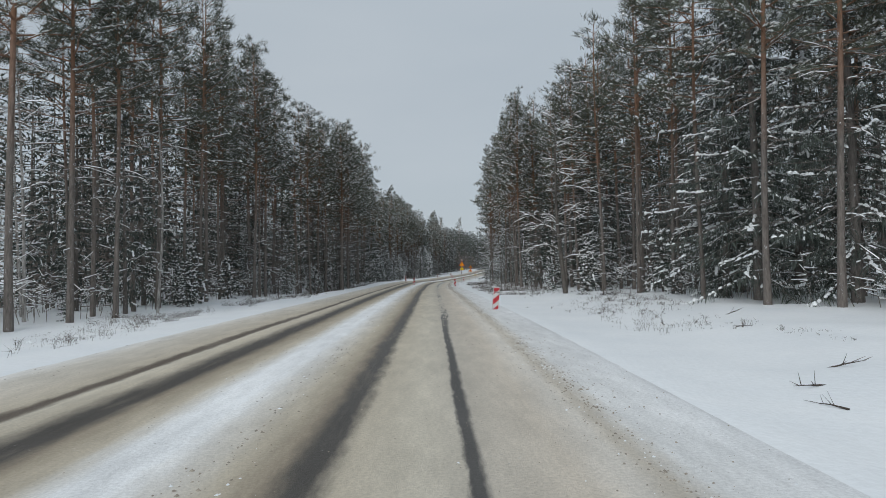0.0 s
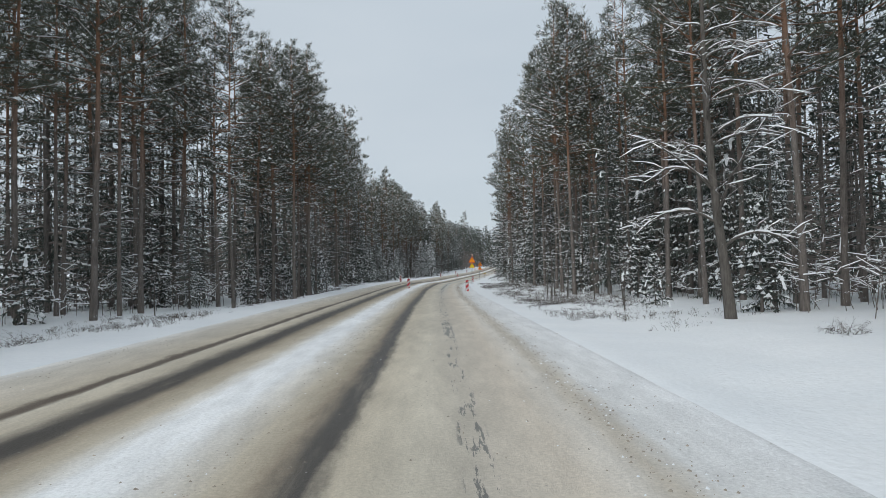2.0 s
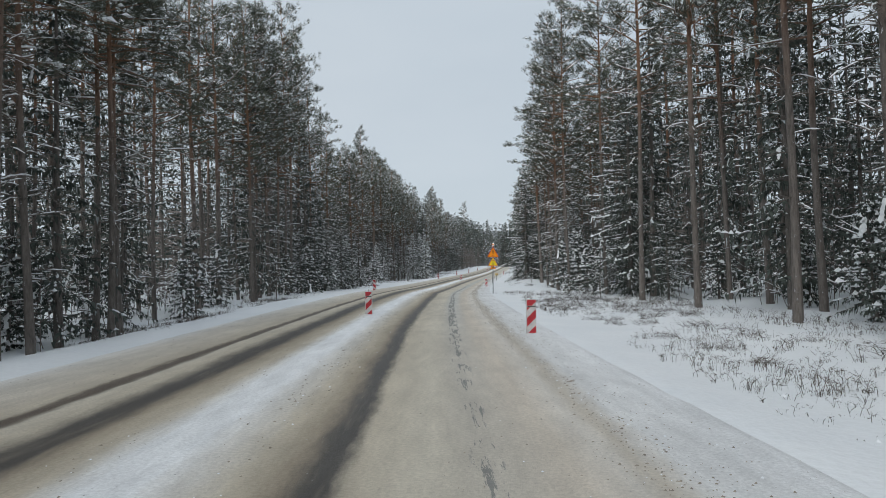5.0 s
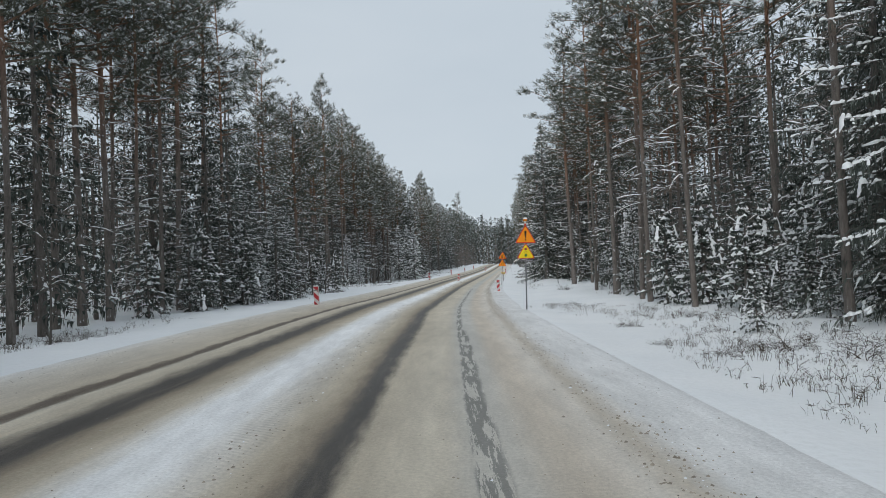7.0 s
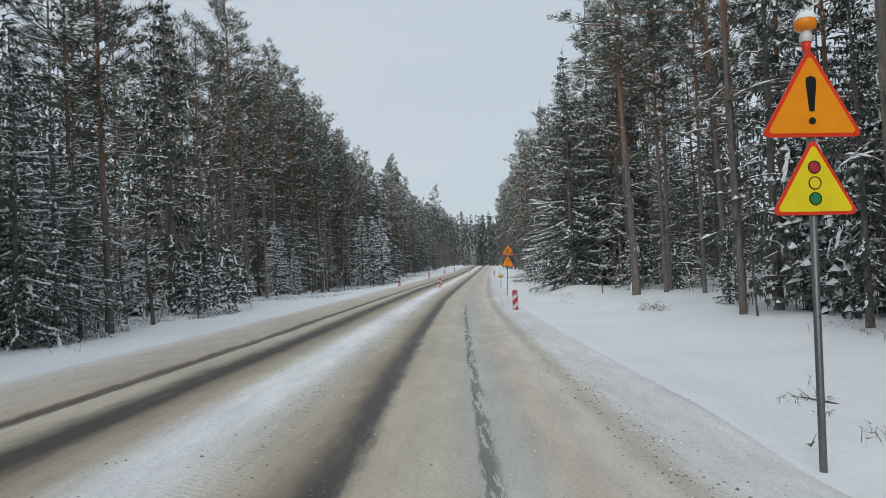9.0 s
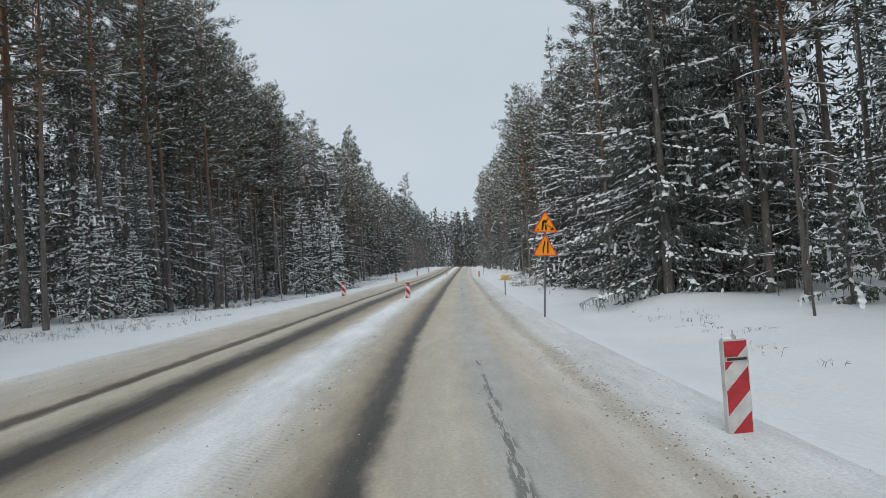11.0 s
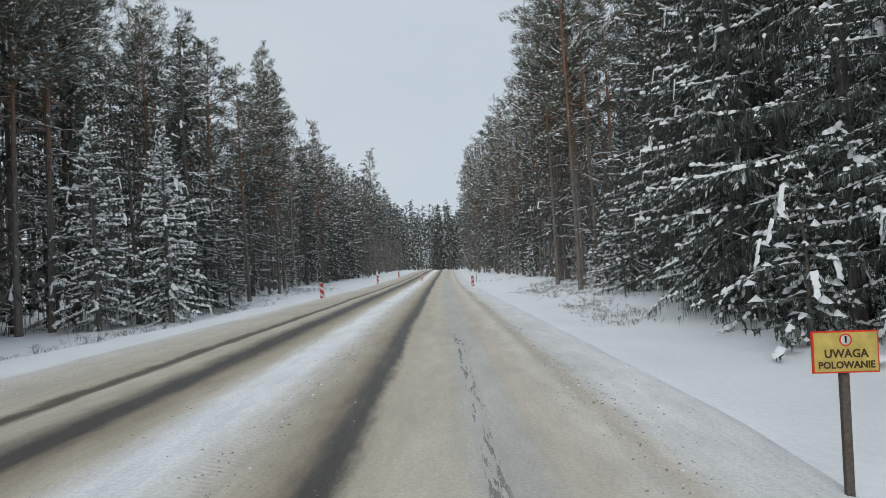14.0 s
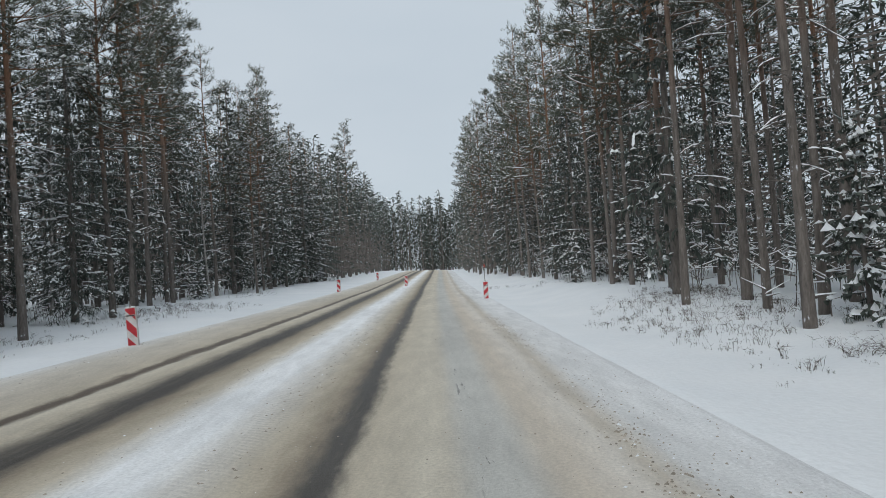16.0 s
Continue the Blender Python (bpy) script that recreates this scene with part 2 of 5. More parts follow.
    # loose crumbs of snow and grit
    crumb = n.new("ShaderNodeTexVoronoi")
    crumb.inputs["Scale"].default_value = 9.0
    l.new(uv.outputs["UV"], crumb.inputs["Vector"])
    cm = ramp_node(n, l, crumb.outputs["Distance"], [(0.06, 1.0), (0.13, 0.0)])
    where = noise_node(n, l, 0.9, 5, uv.outputs["UV"], 0.7)
    wm = ramp_node(n, l, where.outputs["Fac"], [(0.50, 0.0), (0.60, 0.75)])
    crumb_col = mix_node(n, l, crumb.outputs["Color"], (0.16, 0.14, 0.115), (0.75, 0.74, 0.72))
    tint = mix_node(n, l, times(cm.outputs["Color"], wm.outputs["Color"]), tint, crumb_col)
    g1 = noise_node(n, l, 22.0, 8, uv.outputs["UV"], 0.7)
    g2 = noise_node(n, l, 0.8, 5, mp.outputs["Vector"])
    f1 = ramp_node(n, l, g1.outputs["Fac"], [(0.3, 0.80), (0.62, 1.06)])
    g3 = noise_node(n, l, 3.2, 7, mp.outputs["Vector"], 0.75)
    f3 = ramp_node(n, l, g3.outputs["Fac"], [(0.34, 0.91), (0.64, 1.06)])
    f2 = ramp_node(n, l, g2.outputs["Fac"], [(0.3, 0.89), (0.7, 1.08)])
    c = mix_node(n, l, 1.0, tint, f1.outputs["Color"], "MULTIPLY")
    c = mix_node(n, l, 1.0, c, f2.outputs["Color"], "MULTIPLY")
    c = mix_node(n, l, 1.0, c, f3.outputs["Color"], "MULTIPLY")
    l.new(c, b.inputs["Base Color"])
    lum = n.new("ShaderNodeRGBToBW")
    l.new(r.outputs["Color"], lum.inputs["Color"])
    l.new(ramp_node(n, l, lum.outputs["Val"], [(0.08, 0.55), (0.4, 0.78)]).outputs["Color"], b.inputs["Roughness"])
    bump_node(n, l, b, g1.outputs["Fac"], 0.5, 0.03)
    return m


ROAD = make_road()
GRIT = plain("dirty_slush", (0.33, 0.285, 0.23), 0.8, 0, 0.5, 6)
DRY = plain("dry_stems", (0.078, 0.062, 0.047), 0.9, 0, 0.4, 3)
RED = plain("red_reflective_sheet", (0.44, 0.040, 0.048), 0.45, 0, 0.22, 7)
WHITE = plain("white_reflective_sheet", (0.60, 0.585, 0.57), 0.45, 0, 0.2, 6)
ORANGE = plain("orange_reflective_sheet", (0.90, 0.305, 0.010), 0.4, 0, 0.06, 5)
OCHRE = plain("faded_yellow_sheet", (0.60, 0.46, 0.13), 0.6, 0, 0.22, 9)
BROWN_PRINT = plain("brown_print", (0.075, 0.045, 0.02), 0.6, 0, 0.3, 9)
YELLOW = plain("yellow_reflective_sheet", (0.84, 0.66, 0.02), 0.4, 0, 0.06, 5)
SIGN_RED = plain("sign_border_red", (0.75, 0.05, 0.02), 0.4, 0, 0.1, 9)
BLACK = plain("black_print", (0.012, 0.012, 0.013), 0.5, 0, 0.2, 9)
GREEN = plain("green_print", (0.022, 0.21, 0.07), 0.5, 0, 0.1, 9)
STEEL = plain("galvanised_steel", (0.16, 0.165, 0.17), 0.45, 0.6, 0.2, 20)
LENS = plain("amber_lens", (0.85, 0.26, 0.02), 0.2, 0, 0.1, 9)
# near-black colour for the shade inside the boards' handle slot
SLOT_SHADE = plain("slot_shade", (0.04, 0.04, 0.04), 0.7, 0, 0.2, 9)

# ---------------------------------------------------------------- plan of the road


AXIS = [0.66, 0.33, 0.0, -0.29, -0.62, -0.99, -1.17, -1.02, -0.41, 0.94, 2.67, 4.93, 7.35, 9.75, 12.2, 14.75, 17.4, 20.1, 22.8, 25.5, 28.2, 30.6, 32.4]
CLIMB = [0.0, 0.0, 0.0, 0.07, 0.06, 0.03, -0.05, -0.05, -0.11, -0.3, -0.34, -0.22, -0.1, 0.04, 0.18, 0.38, 0.68, 1.06, 1.48, 1.88, 2.2, 2.4, 2.5]


def glide(table, y):
    """A smooth line through values 20 m apart, from y = -40 on; straight beyond its ends."""
    k = (y + 40.0) / 20.0
    i = min(max(int(math.floor(k)), 1), len(table) - 3)
    w = k - i
    p0, p1, p2, p3 = table[i - 1:i + 3]
    if w < 0:
        return p1 + w * 0.5 * (p2 - p0)
    if w > 1:
        return p2 + (w - 1) * 0.5 * (p3 - p1)
    return p1 + 0.5 * w * (p2 - p0 + w * (2 * p0 - 5 * p1 + 4 * p2 - p3 + w * (3 * (p1 - p2) + p3 - p0)))


def path_x(y):
    """The line along which the road runs (the driven lane's axis)."""
    return glide(AXIS, y)


def rise(y):
    """The road's height along its line."""
    return glide(CLIMB, min(y, 400.0))


def heading(y):
    return math.atan2(path_x(y + 0.5) - path_x(y - 0.5), 1.0)


def bank(y):
    t = min(max((y - 45.0) / 110.0, 0.0), 1.0)
    return math.tan(radians(2.6)) * t * t * (3 - 2 * t)


def smooth(a, b, v):
    t = min(max((v - a) / (b - a), 0.0), 1.0)
    return t * t * (3 - 2 * t)


def road_relief(u, y):
    """Ruts, the snow ridge between the lanes and the crumbs along the edge."""
    def hump(c, w):
        return math.exp(-((u - c) / w) ** 2)
    z = -0.035 * hump(-0.95, 0.28) - 0.02 * hump(0.4, 0.2) - 0.035 * hump(-4.55, 0.3) - 0.025 * hump(-5.7, 0.18)
    ridge = noise.noise(Vector((u * 0.9, y * 0.35, 2.0))) * 0.5 + 0.7
    z += 0.05 * hump(-2.9, 0.55) * ridge + 0.035 * hump(2.0, 0.35) * ridge + 0.05 * hump(-7.3, 0.5) * ridge
    z += 0.016 * noise.noise(Vector((u * 2.1, y * 0.9, 7.0))) + 0.008 * noise.noise(Vector((u * 6, y * 3, 3.0)))
    return z


# how the forest floor lies above or below the verge: along the road, height
LEFT_LIE = [(60, 0.0), (77, -0.28), (97, -0.45), (110, -0.2), (130, 0.0), (150, 0.1), (175, 0.1), (190, -0.2), (205, -0.5), (220, -0.42), (230, -0.1), (246, 0.42), (300, 0.42)]
RIGHT_LIE = [(40, 0.0), (58, -0.2), (74, -0.1), (120, 0.0), (140, 0.08), (165, 0.1), (174, 0.2), (186, -0.3), (197, -0.35), (214, 0.0), (224, 0.05), (232, 0.35), (300, 0.4)]


def lie(table, y):
    return float(np.interp(y, [a for a, b in table], [b for a, b in table]))


def ground_z(u, y):
    """Height of the snow at the side u of the road's axis."""
    b, up = bank(y), rise(y)
    # hollows in the snow round two sign posts
    up -= 0.16 * math.exp(-((y - 124.4) / 1.6) ** 2 - ((u - 3.7) / 0.7) ** 2) + 0.12 * math.exp(-((y - 187.8) / 1.4) ** 2 - ((u - 3.3) / 0.6) ** 2)
    if -8.2 <= u <= 3.5:
        return up - u * b
    if u > 3.5:
        d = u - 3.5
        z = -3.5 * b - 0.10 * smooth(0, 1.2, d) * (1 - smooth(2.5, 5, d)) + 0.12 * smooth(2.5, 7, d) + 0.010 * max(d - 6, 0) + lie(RIGHT_LIE, y) * smooth(0.8, 5.5, d)
    else:
        d = -8.2 - u
        z = 8.2 * b + 0.05 * smooth(0, 1.0, d) - 0.22 * smooth(1.0, 5, d) + 0.006 * max(d - 6, 0) + b * min(d, 6) * 0.5 + lie(LEFT_LIE, y) * smooth(0.8, 5.5, d)
    amp = smooth(0, 3, d)
    x = path_x(y) + u
    z += amp * (0.11 * noise.noise(Vector((x * 0.23, y * 0.23, 0))) + 0.08 * noise.noise(Vector((x * 0.7, y * 0.5, 5))))
    if 4.0 < u < 14.0:
        z += 0.30 * math.exp(-((y - 168.0) / 3.2) ** 2 - ((u - 9.0) / 1.6) ** 2) + 0.35 * math.exp(-((y - 195.0) / 2.6) ** 2 - ((u - 8.6) / 1.5) ** 2)
    return up + z


def place(u, y, dz=0.0):
    return Vector((path_x(y) + u, y, ground_z(u, y) + dz))


# ---------------------------------------------------------------- mesh tools


class Shape:
    def __init__(self):
        self.v, self.f, self.mi = [], [], []

    def face(self, pts, mi=0):
        i = len(self.v)
        self.v.extend(pts)
        self.f.append(tuple(range(i, i + len(pts))))
        self.mi.append(mi)

    def tube(self, pts, radii, n=6, mi=0, cap=True):
        base = len(self.v)
        side = Vector((1, 0, 0))
        for k, p in enumerate(pts):
            d = (pts[min(k + 1, len(pts) - 1)] - pts[max(k - 1, 0)])
            d = d.normalized() if d.length > 1e-6 else Vector((0, 0, 1))
            a = d.cross(side)
            if a.length < 0.1:
                a = d.cross(Vector((0, 1, 0)))
            a.normalize()
            b = d.cross(a)
            for j in range(n):
                w = 2 * math.pi * j / n
                self.v.append(p + (a * math.cos(w) + b * math.sin(w)) * radii[k])
        for k in range(len(pts) - 1):
            for j in range(n):
                q = base + k * n
                self.f.append((q + j, q + (j + 1) % n, q + n + (j + 1) % n, q + n + j))
                self.mi.append(mi)
        if cap:
            self.f.append(tuple(base + (len(pts) - 1) * n + j for j in range(n)))
            self.mi.append(mi)

    def ridge(self, pts, widths, heights, mi=0):
        """A low rounded bank of snow along a line."""
        base = len(self.v)
        for k, p in enumerate(pts):
            d = (pts[min(k + 1, len(pts) - 1)] - pts[max(k - 1, 0)])
            s = Vector((-d.y, d.x, 0))
            s = s.normalized() if s.length > 1e-6 else Vector((1, 0, 0))
            self.v += [p - s * widths[k] - Vector((0, 0, heights[k] * 0.4)), p + Vector((0, 0, heights[k])), p + s * widths[k] - Vector((0, 0, heights[k] * 0.4))]
        for k in range(len(pts) - 1):
            q = base + 3 * k
            self.f += [(q, q + 1, q + 4, q + 3), (q + 1, q + 2, q + 5, q + 4)]
            self.mi += [mi, mi]

    def mesh(self, name, mats, flat=True):
        me = bpy.data.meshes.new(name)
        me.from_pydata([tuple(p) for p in self.v], [], self.f)
        for m in mats:
            me.materials.append(m)
        if len(mats) > 1:
            me.polygons.foreach_set("material_index", self.mi)
        if not flat:
            me.polygons.foreach_set("use_smooth", [True] * len(self.f))
        me.update()
        return me


def part(name, shape, mats, parent, label="", flat=True):
    mats = mats if isinstance(mats, list) else [mats]
    ob = new(name, shape.mesh(name, mats, flat))
    ob.parent = parent
    return tagged(ob, label) if label else ob


# ---------------------------------------------------------------- ground and road

def strip(us, ys, height):
    s = Shape()
    for y in ys:
        for u in us:
            s.v.append(Vector((path_x(y) + u, y, height(u, y))))
    w = len(us)
    for r in range(len(ys) - 1):
        for c in range(w - 1):
            i = r * w + c
            s.f.append((i, i + 1, i + w + 1, i + w))
    return s


def spread(a, b, first, grow):
    out, step = [a], first
    sign = 1 if b > a else -1
    while abs(out[-1] - a) < abs(b - a):
        out.append(out[-1] + sign * step)
        step *= grow
    return out


right_us = spread(3.45, 1500, 0.28, 1.055)
left_us = spread(-8.15, -1500, 0.28, 1.055)
ground_us = list(reversed(left_us)) + [-6.0, -3.0, 0.0, 2.0] + right_us
ground_ys = list(reversed(spread(-14, -900, 3, 1.25)))[:-1] + [-14 + 0.95 * k for k in range(282)] + spread(254, 2500, 1.5, 1.06)
g = strip(ground_us, ground_ys, lambda u, y: ground_z(u, y) - (0.12 if -8.1 < u < 3.4 else 0.0))
ground = tagged(new("ground", g.mesh("ground", [SNOW], False)), "fresh white snow over the verges and forest floor", "ground", kind="structure")

road_us = [-8.35 + 0.1 * k for k in range(121)]
road_ys = [-14 + 0.75 * k for k in range(560)]


def road_height(u, y):
    return ground_z(min(max(u, -8.2), 3.5), y) + road_relief(u, y) + 0.03 - 0.10 * (1 - smooth(-8.35, -8.0, u)) - 0.10 * smooth(3.25, 3.65, u)


rs = strip(road_us, road_ys, road_height)
road_mesh = rs.mesh("road", [ROAD], False)
lane = road_mesh.uv_layers.new(name="lane")
grid_u = np.tile(np.array(road_us), len(road_ys))
grid_y = np.repeat(np.array(road_ys), len(road_us))
loops = np.empty(len(road_mesh.loops), dtype=np.int32)
road_mesh.loops.foreach_get("vertex_index", loops)
lane.data.foreach_set("uv", np.column_stack((grid_u[loops], grid_y[loops])).ravel())
road = tagged(new("road", road_mesh), "two-lane road under tan slush with dark bare wheel tracks", "road", kind="structure")

# ---------------------------------------------------------------- trees


def rnd(a, b):
    return random.uniform(a, b)


def turn_to(az, el):
    return Vector((math.cos(az) * math.cos(el), math.sin(az) * math.cos(el), math.sin(el)))


def tuft(s, p, d, size, count, thick=(0.026, 0.062)):
    """A spray of needles: thin blades that fan out round a direction."""
    for _ in range(count):
        w = (d + Vector((rnd(-1, 1), rnd(-1, 1), rnd(-0.6, 0.9))) * 0.9).normalized()
        a = w.cross(Vector((rnd(-1, 1), rnd(-1, 1), rnd(-1, 1))))
        a = a.normalized() * size * rnd(*thick)
        o = p + Vector((rnd(-1, 1), rnd(-1, 1), rnd(-1, 1))) * size * 0.4
        s.face([o - a, o + a, o + w * size * rnd(0.8, 1.35)])


def heap(s, p, d, length, width, h):
    """A small lump of snow drawn out along a branch."""
    d = Vector((d.x, d.y, d.z * 0.7))
    d = d.normalized() if d.length > 1e-5 else Vector((1, 0, 0))
    side = Vector((-d.y, d.x, 0))
    side = side.normalized() if side.length > 1e-5 else Vector((0, 1, 0))
    i = len(s.v)
    low = Vector((0, 0, -h * 0.45))
    s.v += [p - d * length * rnd(0.7, 1.2) + low * 0.6, p + side * width * rnd(0.6, 1.3) + low, p + d * length * rnd(0.7, 1.2) + low * 0.6,
            p - side * width * rnd(0.6, 1.3) + low, p + d * length * rnd(-0.35, 0.35) + Vector((0, 0, h))]
    for k in range(4):
        s.f.append((i + k, i + (k + 1) % 4, i + 4))
        s.mi.append(0)


def dusting(s, p, r):
    """A tuft-sized lump of snow caught in the needles."""
    heap(s, p, Vector((rnd(-1, 1), rnd(-1, 1), rnd(-0.3, 0.3))), r * rnd(0.8, 1.3), r * rnd(0.4, 0.7), r * rnd(0.35, 0.75))


def snow_chain(s, line, k0, k1, n, width, h, gaps=0.22):
    """Snow lying along a branch in uneven, broken lumps."""
    total = sum((line[i + 1] - line[i]).length for i in range(len(line) - 1)) * (k1 - k0)
    for i in range(n):
        if rnd(0, 1) < gaps:
            continue
        t = k0 + (k1 - k0) * (i + rnd(0.2, 0.8)) / n
        f = min(max(t, 0), 0.9999) * (len(line) - 1)
        k = int(f)
        heap(s, line[k].lerp(line[k + 1], f - k) + Vector((0, 0, h * 0.4)), line[k + 1] - line[k], total / n * rnd(0.45, 0.85), width * rnd(0.5, 1.35), h * rnd(0.5, 1.4))


def snow_line(s, line, k0, k1, n, width, h):
    """An unbroken roll of snow along the upper side of a branch, swelling and thinning."""
    pts, ws, hs = [], [], []
    for i in range(n + 1):
        t = k0 + (k1 - k0) * i / n
        f = min(max(t, 0), 0.9999) * (len(line) - 1)
        k = int(f)
        end = 0.35 if i in (0, n) else 1.0
        ws.append(width * rnd(0.4, 1.5) * end)
        hs.append(h * rnd(0.45, 1.5) * end)
        pts.append(line[k].lerp(line[k + 1], f - k) + Vector((rnd(-0.5, 0.5) * width, rnd(-0.5, 0.5) * width, hs[-1] * 0.4)))
    s.ridge(pts, ws, hs)


def cap_of_snow(s, p, r, h):
    """A small heap of snow."""
    ring = [p + Vector((math.cos(w) * r * rnd(0.6, 1.2), math.sin(w) * r * rnd(0.6, 1.2), -h * 0.5)) for w in (0, 1.26, 2.51, 3.77, 5.03)]
    i = len(s.v)
    s.v += ring + [p + Vector((rnd(-0.2, 0.2) * r, rnd(-0.2, 0.2) * r, h))]
    for k in range(5):
        s.f.append((i + k, i + (k + 1) % 5, i + 5))
        s.mi.append(0)


def stem(h, r, lean, rings=9, wob=0.12):
    pts, rad = [], []
    ax, ay = rnd(-lean, lean), rnd(-lean, lean)
    px, py = rnd(0, 9), rnd(0, 9)
    for k in range(rings + 1):
        t = k / rings
        pts.append(Vector((ax * t * h + wob * math.sin(px + 4 * t) - wob * math.sin(px), ay * t * h + wob * math.sin(py + 5 * t) - wob * math.sin(py), h * t - (0.25 if k == 0 else 0))))
        rad.append(r * (1 - 0.85 * t ** 1.2) * (1.25 if k == 0 else 1))
    return pts, rad


def along(pts, t):
    f = min(max(t, 0), 0.9999) * (len(pts) - 1)
    k = int(f)
    return pts[k].lerp(pts[k + 1], f - k)


def limb_line(p, az, length, el, sag, segs=4, wig=0.10):
    out = [p]
    side = turn_to(az + math.pi / 2, 0)
    for k in range(1, segs + 1):
        t = k / segs
        out.append(p + turn_to(az, el) * length * t + Vector((0, 0, sag * length * t * t)) + side * rnd(-wig, wig) * length * t)
    return out


def pine_shapes(h, base, reach, limbs, fine, dead, blades=6, size=(0.20, 0.36), segs=4, dust=0.40):
    """Scots pine: bare stem, dead snow-lined limbs, then a loose crown."""
    trunk, crown, snow = Shape(), Shape(), Shape()
    pts, rad = stem(h, 0.0062 * h + rnd(-0.03, 0.02), 0.007)
    trunk.tube(pts, rad, 8)
    for _ in range(dead):
        t = rnd(0.13, base + 0.08)
        line = limb_line(along(pts, t), rnd(0, 6.28), rnd(0.6, 2.6) * (0.5 + t), rnd(-0.05, 0.6), rnd(-0.5, -0.1), 3, 0.13)
        trunk.tube(line, [0.022, 0.017, 0.011, 0.004], 3, cap=False)
        if rnd(0, 1) < 0.62:
            snow_line(snow, line, rnd(0.05, 0.3), rnd(0.8, 1.0), 6, 0.017, 0.027)
        for q in line[1:]:
            for _ in range(3):
                side = q + turn_to(rnd(0, 6.28), rnd(-0.3, 0.5)) * rnd(0.3, 0.9)
                trunk.face([q - Vector((0, 0, 0.012)), q + Vector((0, 0, 0.012)), side])
    for k in range(limbs):
        t = base + (1 - base) * ((k + rnd(0, 1)) / limbs) ** 0.92
        v = (t - base) / (1 - base)
        length = reach * (0.45 + 1.1 * math.sin(math.pi * min(0.12 + v * 0.86, 1)) ** 0.8) * rnd(0.5, 1.2) * (1 - 0.45 * v)
        line = limb_line(along(pts, t), rnd(0, 6.28), length, rnd(-0.1, 0.35) + 0.5 * v, rnd(-0.15, 0.22), segs)
        trunk.tube(line, [0.05 * (1 - 0.6 * v) * (1 - 0.85 * i / segs) + 0.004 for i in range(segs + 1)], 3, cap=False)
        heads = [along(line, rnd(0.35, 1.0)) + Vector((rnd(-1, 1), rnd(-1, 1), rnd(-0.2, 0.4))) * 0.36 * length / reach for _ in range(max(3, int(fine / 3)))]
        n = max(3, int(fine * length / reach))
        for j in range(n):
            q = random.choice(heads) + Vector((rnd(-1, 1), rnd(-1, 1), rnd(-0.5, 0.5))) * rnd(0.05, 0.58)
            d = (line[-1] - line[0]).normalized() + Vector((rnd(-0.7, 0.7), rnd(-0.7, 0.7), 0.3))
            tuft(crown, q, d, rnd(*size), blades)
            if rnd(0, 1) < dust:
                dusting(snow, q + Vector((0, 0, 0.07)), rnd(0.06, 0.17))
        if rnd(0, 1) < 0.6:
            snow_line(snow, line, rnd(0.1, 0.4), rnd(0.7, 1.0), 6, 0.030, 0.042)
    return trunk, crown, snow


def lump(s, p, d, length, r, round_top=False):
    """A soft irregular clot of snow, drawn out along a direction."""
    d = d.normalized() if d.length > 1e-5 else Vector((1, 0, 0))
    side = d.cross(Vector((0, 0, 1)))
    side = side.normalized() if side.length > 0.05 else Vector((0, 1, 0))
    i = len(s.v)
    rows = ((1.0, -0.45), (0.78, 0.42)) if round_top else ((1.0, -0.45),)
    for wide, up in rows:
        for k in range(5):
            w = 1.2566 * k + rnd(-0.3, 0.3)
            s.v.append(p + d * math.cos(w) * length * wide * rnd(0.75, 1.2) + side * math.sin(w) * r * wide * rnd(0.75, 1.25) + Vector((0, 0, (up + rnd(-0.15, 0.15)) * r)))
    s.v.append(p + d * length * rnd(-0.3, 0.3) + side * r * rnd(-0.25, 0.25) + Vector((0, 0, r * rnd(0.7, 1.0))))
    for q in range(len(rows) - 1):
        for k in range(5):
            s.f.append((i + 5 * q + k, i + 5 * q + (k + 1) % 5, i + 5 * q + 5 + (k + 1) % 5, i + 5 * q + 5 + k))
            s.mi.append(0)
    i += 5 * (len(rows) - 1)
    for k in range(5):
        s.f.append((i + k, i + (k + 1) % 5, i + 5))
        s.mi.append(0)


